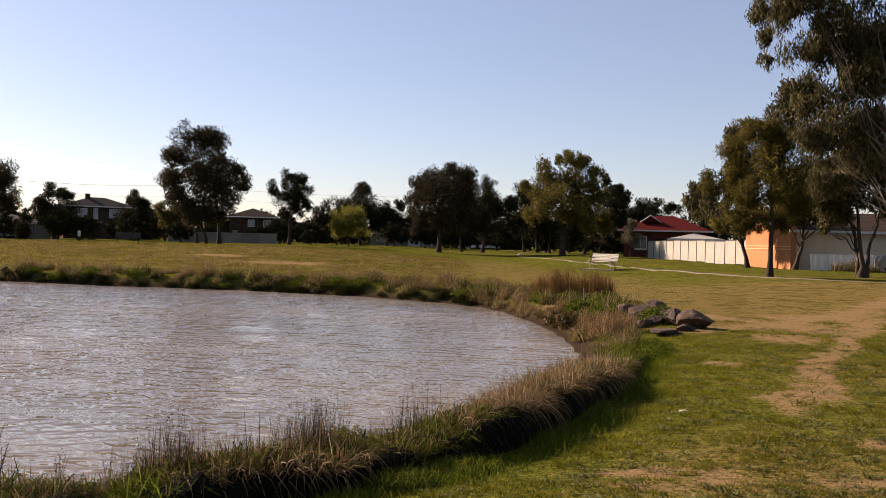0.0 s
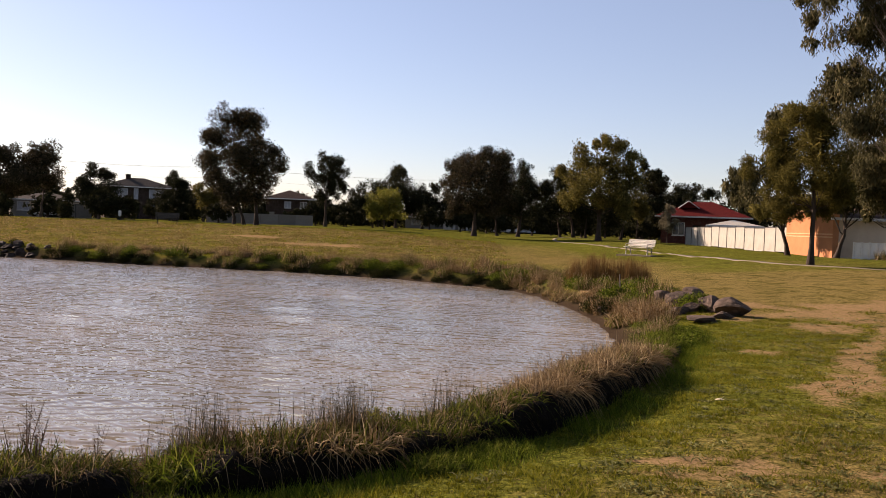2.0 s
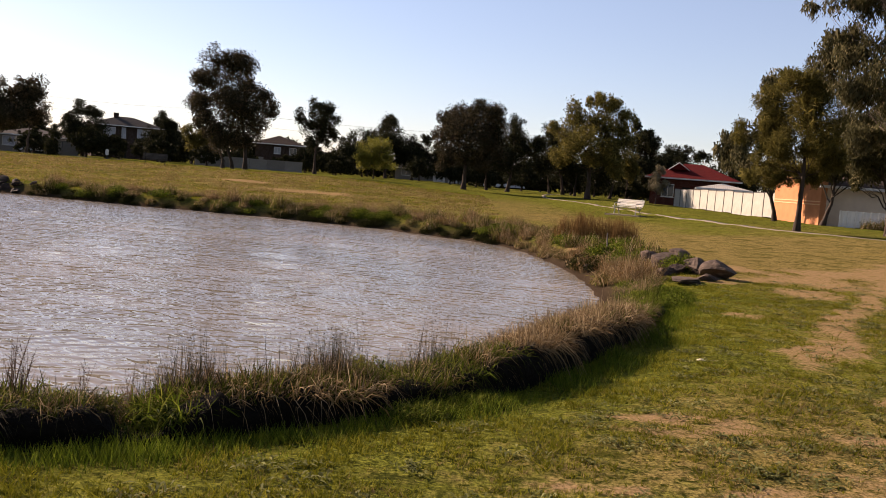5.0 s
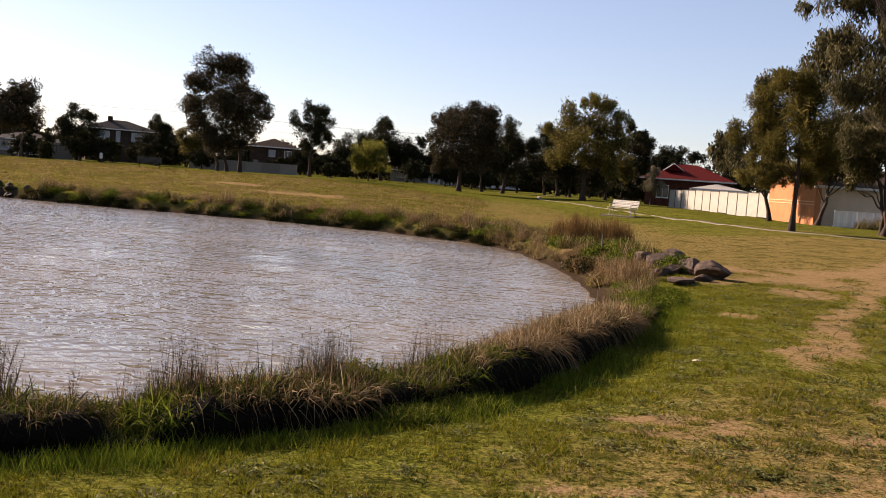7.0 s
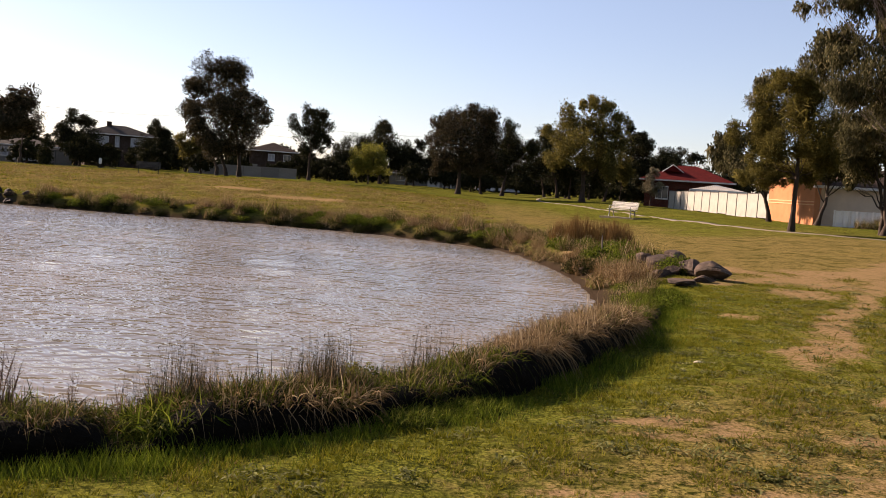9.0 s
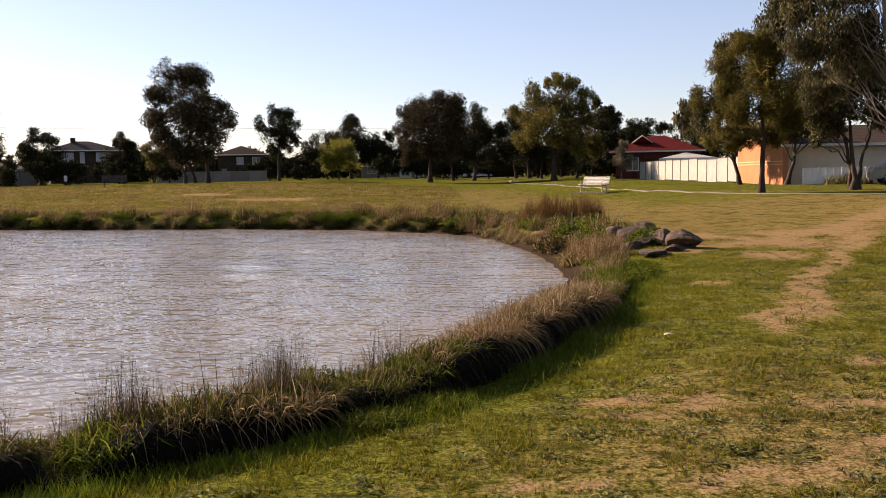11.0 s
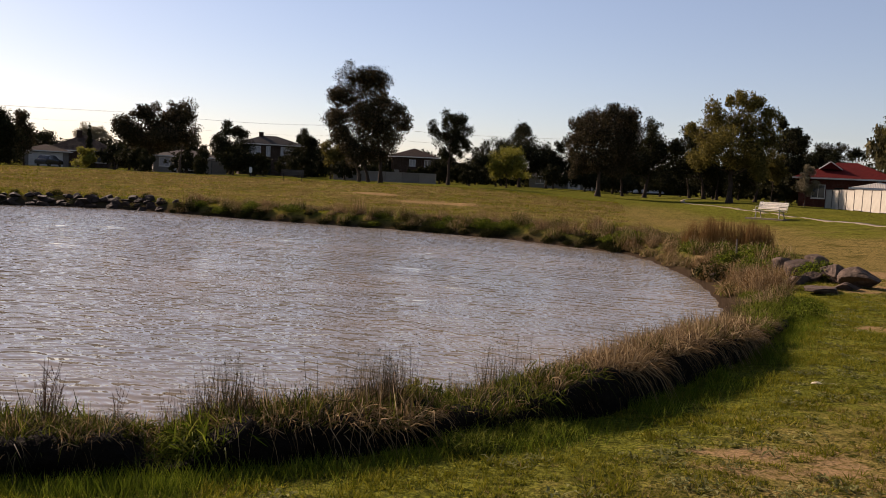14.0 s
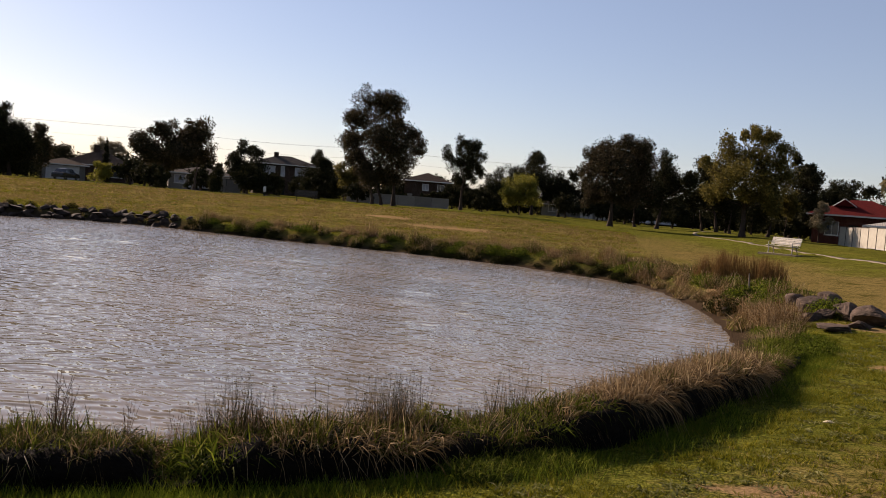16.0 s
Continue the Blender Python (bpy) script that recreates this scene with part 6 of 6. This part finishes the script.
for x, y, k, size in [(3.0, 25.6, "rust", 1.0), (3.4, 25.2, "rust", 1.1), (3.8, 25.6, "rust", 1.1), (3.5, 26.0, "rust", 1.1), (4.2, 25.3, "rust", 1.0), (4.5, 24.9, "rust", 0.95), (4.6, 25.5, "rust", 1.0), (4.9, 25.2, "rust", 0.9), (3.1, 24.4, "olive", 0.9), (3.7, 24.3, "greenbush", 0.9), (4.3, 24.0, "greenbush", 0.8),
                      (23.2, 49.5, "olive", 1.3), (24.0, 49.3, "olive", 1.6), (24.9, 48.9, "olive", 1.2), (26.0, 48.6, "olive", 1.5), (27.2, 48.1, "olive", 1.4), (28.0, 47.9, "greenbush", 1.2), (29.3, 47.4, "olive", 1.5), (30.6, 47.0, "olive", 1.3),
                      (3.0, 20.9, "darkbush", 0.95), (3.15, 20.3, "darkbush", 0.8), (3.6, 21.0, "darkbush", 0.7), (3.3, 16.6, "pinky", 0.95), (3.5, 17.2, "pinky", 1.0), (3.3, 17.8, "pinky", 0.9), (3.7, 16.6, "pinky", 0.8), (3.0, 12.5, "greenbush", 0.5), (3.25, 12.9, "greenbush", 0.55), (3.5, 13.4, "greenbush", 0.5), (3.3, 13.9, "greenbush", 0.55), (3.3, 14.9, "olive", 0.6), (3.5, 15.4, "olive", 0.5), (3.6, 14.2, "greenbush", 0.4)]:
    far_bed.put(k, x, y, rf.uniform(0, 360), size)

for beds in (bed, far_bed):   # varieties that found no place
    for kind, stock in beds.stock.items():
        for ob in stock[beds.used.get(kind, 0):]:
            for child in list(ob.children):
                bpy.data.objects.remove(child)
            bpy.data.objects.remove(ob)

# ---------------------------------------------------------------- lawn


def lawn(name, label, material, n, seed, lo, hi, width, wants_dry, xr=(-4.5, 10), yr=(2.4, 20), blades=7, spray=0.022):
    """Small tufts of blades, close together near the bank and fewer further off."""
    r = np.random.default_rng(seed)
    m = n
    x, y = r.uniform(*xr, m), yr[0] + (yr[1] - yr[0]) * r.random(m) ** 1.9
    y = y - 1.4 * r.random(m) ** 2.5   # ragged hem towards the back
    d = edge_distance(x, y)
    dry = np.clip(dryness(x, y, d) + 0.5 * fractal(x, y, 3.0, 71) - 0.35, 0, 1)
    soil = bare(x, y) * (0.35 + 1.1 * fractal(x, y, 2.6, 35))
    want = dry if wants_dry else 1.0 - 0.75 * dry
    patch = np.clip(3.2 * fractal(x, y, 3.2, 91) - 1.0, 0.15, 1)
    keep = (d > 0.75) & (r.random(m) < want * patch * (1 - 0.95 * step(0.3, 0.6, soil)))
    x, y, d, patch = x[keep], y[keep], d[keep], patch[keep]
    tall = (0.55 + 0.9 * fractal(x, y, 2.0, 15)) * (0.7 + 0.5 * patch) * r.uniform(0.5, 1.4, len(x))
    z = land(x, y, d)
    far = np.hypot(x, y)
    own = np.repeat(np.arange(len(x)), blades)
    k = len(own)
    a = r.uniform(0, 2 * math.pi, k)
    h = r.uniform(lo, hi, k) * tall[own]
    foot = spray * (1 + 0.04 * far[own]) * r.random(k)
    base = np.stack([x[own] + np.cos(a) * foot, y[own] + np.sin(a) * foot, z[own] - 0.004], -1)
    tilt = r.uniform(0.1, 1.3, k) * h
    a2 = a + r.normal(0, 0.6, k)
    tip = base + np.stack([np.cos(a2) * tilt, np.sin(a2) * tilt, h], -1)
    side = unit(np.cross(tip - base, r.normal(size=(k, 3)))) * (width * (1 + 0.05 * far[own]))[:, None] / 2
    v = np.stack([base - side, base + side, tip], 1).reshape(-1, 3)
    tagged(new(name, mesh_of(name, v, np.arange(3 * k).reshape(-1, 3), material)), label, "grass", kind="stuff")


lawn("lawn_grass", "short green lawn grass in small tufts", M_BLADE, 180000, 1, 0.014, 0.042, 0.006, False, blades=5)
lawn("dry_grass", "dry straw lawn grass in small tufts", M_BLADE_DRY, 120000, 2, 0.010, 0.030, 0.0055, True, blades=5)
lawn("lawn_grass", "short green lawn grass underfoot", M_BLADE, 12000, 3, 0.014, 0.042, 0.0055, False, (-9, 11), (2.4, -9))


def foot_grass():
    """Longer fresh grass along the foot of the tussocks."""
    r = np.random.default_rng(46)
    n = 60000
    s = r.uniform(1.5, lens[-1], n)
    p, q = along(s), along(s + 0.05)
    g = unit((q - p).T)
    off = r.normal(-0.06, 0.17, n)
    x, y = p[0] - g[:, 1] * off, p[1] + g[:, 0] * off
    thick = fractal(x, y, 1.6, 47)
    keep = r.random(n) < np.clip(3.4 * thick - 1.0, 0.1, 1) * (1 - 0.6 * step(0.3, 0.8, x))
    x, y, thick = x[keep], y[keep], thick[keep]
    k = len(x)
    h = r.uniform(0.03, 0.13, k) * (0.4 + 1.1 * thick)
    a = r.uniform(0, 2 * math.pi, k)
    base = np.stack([x, y, land(x, y) - 0.01], -1)
    tip = base + np.stack([np.cos(a) * h * 0.5, np.sin(a) * h * 0.5, h], -1)
    b = r.uniform(0, math.pi, k)
    side = np.stack([np.cos(b), np.sin(b), 0 * b], -1) * 0.003
    v = np.stack([base - side, base + side, tip], 1).reshape(-1, 3)
    tagged(new("bank_grass", mesh_of("bank_grass", v, np.arange(3 * k).reshape(-1, 3), M_LUSH)), "fresh green grass at the foot of the bank", "grass", kind="stuff")


foot_grass()


def weeds():
    """Flat dark rosettes scattered over the worn lawn."""
    r = np.random.default_rng(31)
    m = 6000
    x, y = r.uniform(-1.5, 9, m), 3.2 + 14 * r.random(m) ** 1.5
    d = edge_distance(x, y)
    keep = (d > 1.5) & (r.random(m) < 0.15 + 0.85 * np.clip(1.5 * fractal(x, y, 0.9, 52) - 0.45, 0, 1))
    x, y, d = x[keep][:650], y[keep][:650], d[keep][:650]
    z = land(x, y, d)
    vs, n = [], 24
    for cx, cy, cz in zip(x, y, z):
        a = r.uniform(0, 2 * math.pi, n)
        big = r.uniform(0.6, 1.3)
        ln = r.uniform(0.03, 0.085, n) * big
        spot = np.array([cx, cy, cz]) + np.stack([r.normal(0, 0.055 * big, n), r.normal(0, 0.045 * big, n), np.full(n, 0.004)], -1)
        tip = spot + np.stack([np.cos(a) * ln, np.sin(a) * ln, r.uniform(0.0, 0.028, n)], -1)
        side = np.stack([-np.sin(a), np.cos(a), 0 * a], -1) * r.uniform(0.004, 0.010, n)[:, None]
        mid = (spot + tip) / 2 + np.stack([0 * a, 0 * a, r.uniform(0.006, 0.02, n)], -1)
        vs.append(np.stack([spot, mid + side, tip, mid - side], 1).reshape(-1, 3))
    v = np.concatenate(vs)
    tagged(new("lawn_weeds", mesh_of("lawn_weeds", v, np.arange(len(v)).reshape(-1, 4), M_LAWNWEED)), "dark flat weeds in the worn lawn", "weeds", kind="stuff")


weeds()


def rough_grass(name, label, material, n, seed, lo, hi, dry):
    """Coarse tufts over the wider lawn."""
    r = np.random.default_rng(seed)
    m = n * 7
    y = 12 + 68 * r.random(m) ** 1.25
    x = r.uniform(-1.05, 0.6, m) * (y + 6)
    d = edge_distance(x, y)
    keep = (d > 0.9) & (r.random(m) < np.clip(2.4 * fractal(x, y, 0.8, seed) - 0.7, 0.03, 1)) & (r.random(m) < (dryness(x, y, d) if dry else 1 - 1.25 * dryness(x, y, d))) & (x < 1.5) & (r.random(m) < 1 - step(0.4, 0.8, bare(x, y)))
    x, y, d = x[keep][:n], y[keep][:n], d[keep][:n]
    far = np.hypot(x, y)
    own = np.repeat(np.arange(len(x)), 5)
    k = len(own)
    a = r.uniform(0, 2 * math.pi, k)
    wide = (0.03 + 0.0040 * far[own]) * r.uniform(0.5, 1.5, k)
    bx, by = x[own] + np.cos(a) * wide, y[own] + np.sin(a) * wide
    base = np.stack([bx, by, land(x, y, d)[own] - 0.01], -1)
    h = r.uniform(lo, hi, k) * (0.5 + 0.012 * far[own]) * r.uniform(0.4, 1.5, len(x))[own]
    tip = base + np.stack([np.cos(a) * h * 0.6, np.sin(a) * h * 0.6, h], -1)
    b = r.uniform(-0.9, 0.9, k)
    side = np.stack([np.cos(b), np.sin(b), 0 * b], -1) * (0.003 + 0.0006 * far[own])[:, None]
    v = np.stack([base - side, base + side, tip], 1).reshape(-1, 3)
    tagged(new(name, mesh_of(name, v, np.arange(3 * k).reshape(-1, 3), material)), label, "grass", kind="stuff")


rough_grass("lawn_grass", "coarse green tufts across the lawn", M_BLADE, 24000, 8, 0.03, 0.08, False)
rough_grass("dry_grass", "coarse dry tufts across the lawn", M_BLADE_DRY, 26000, 9, 0.03, 0.08, True)
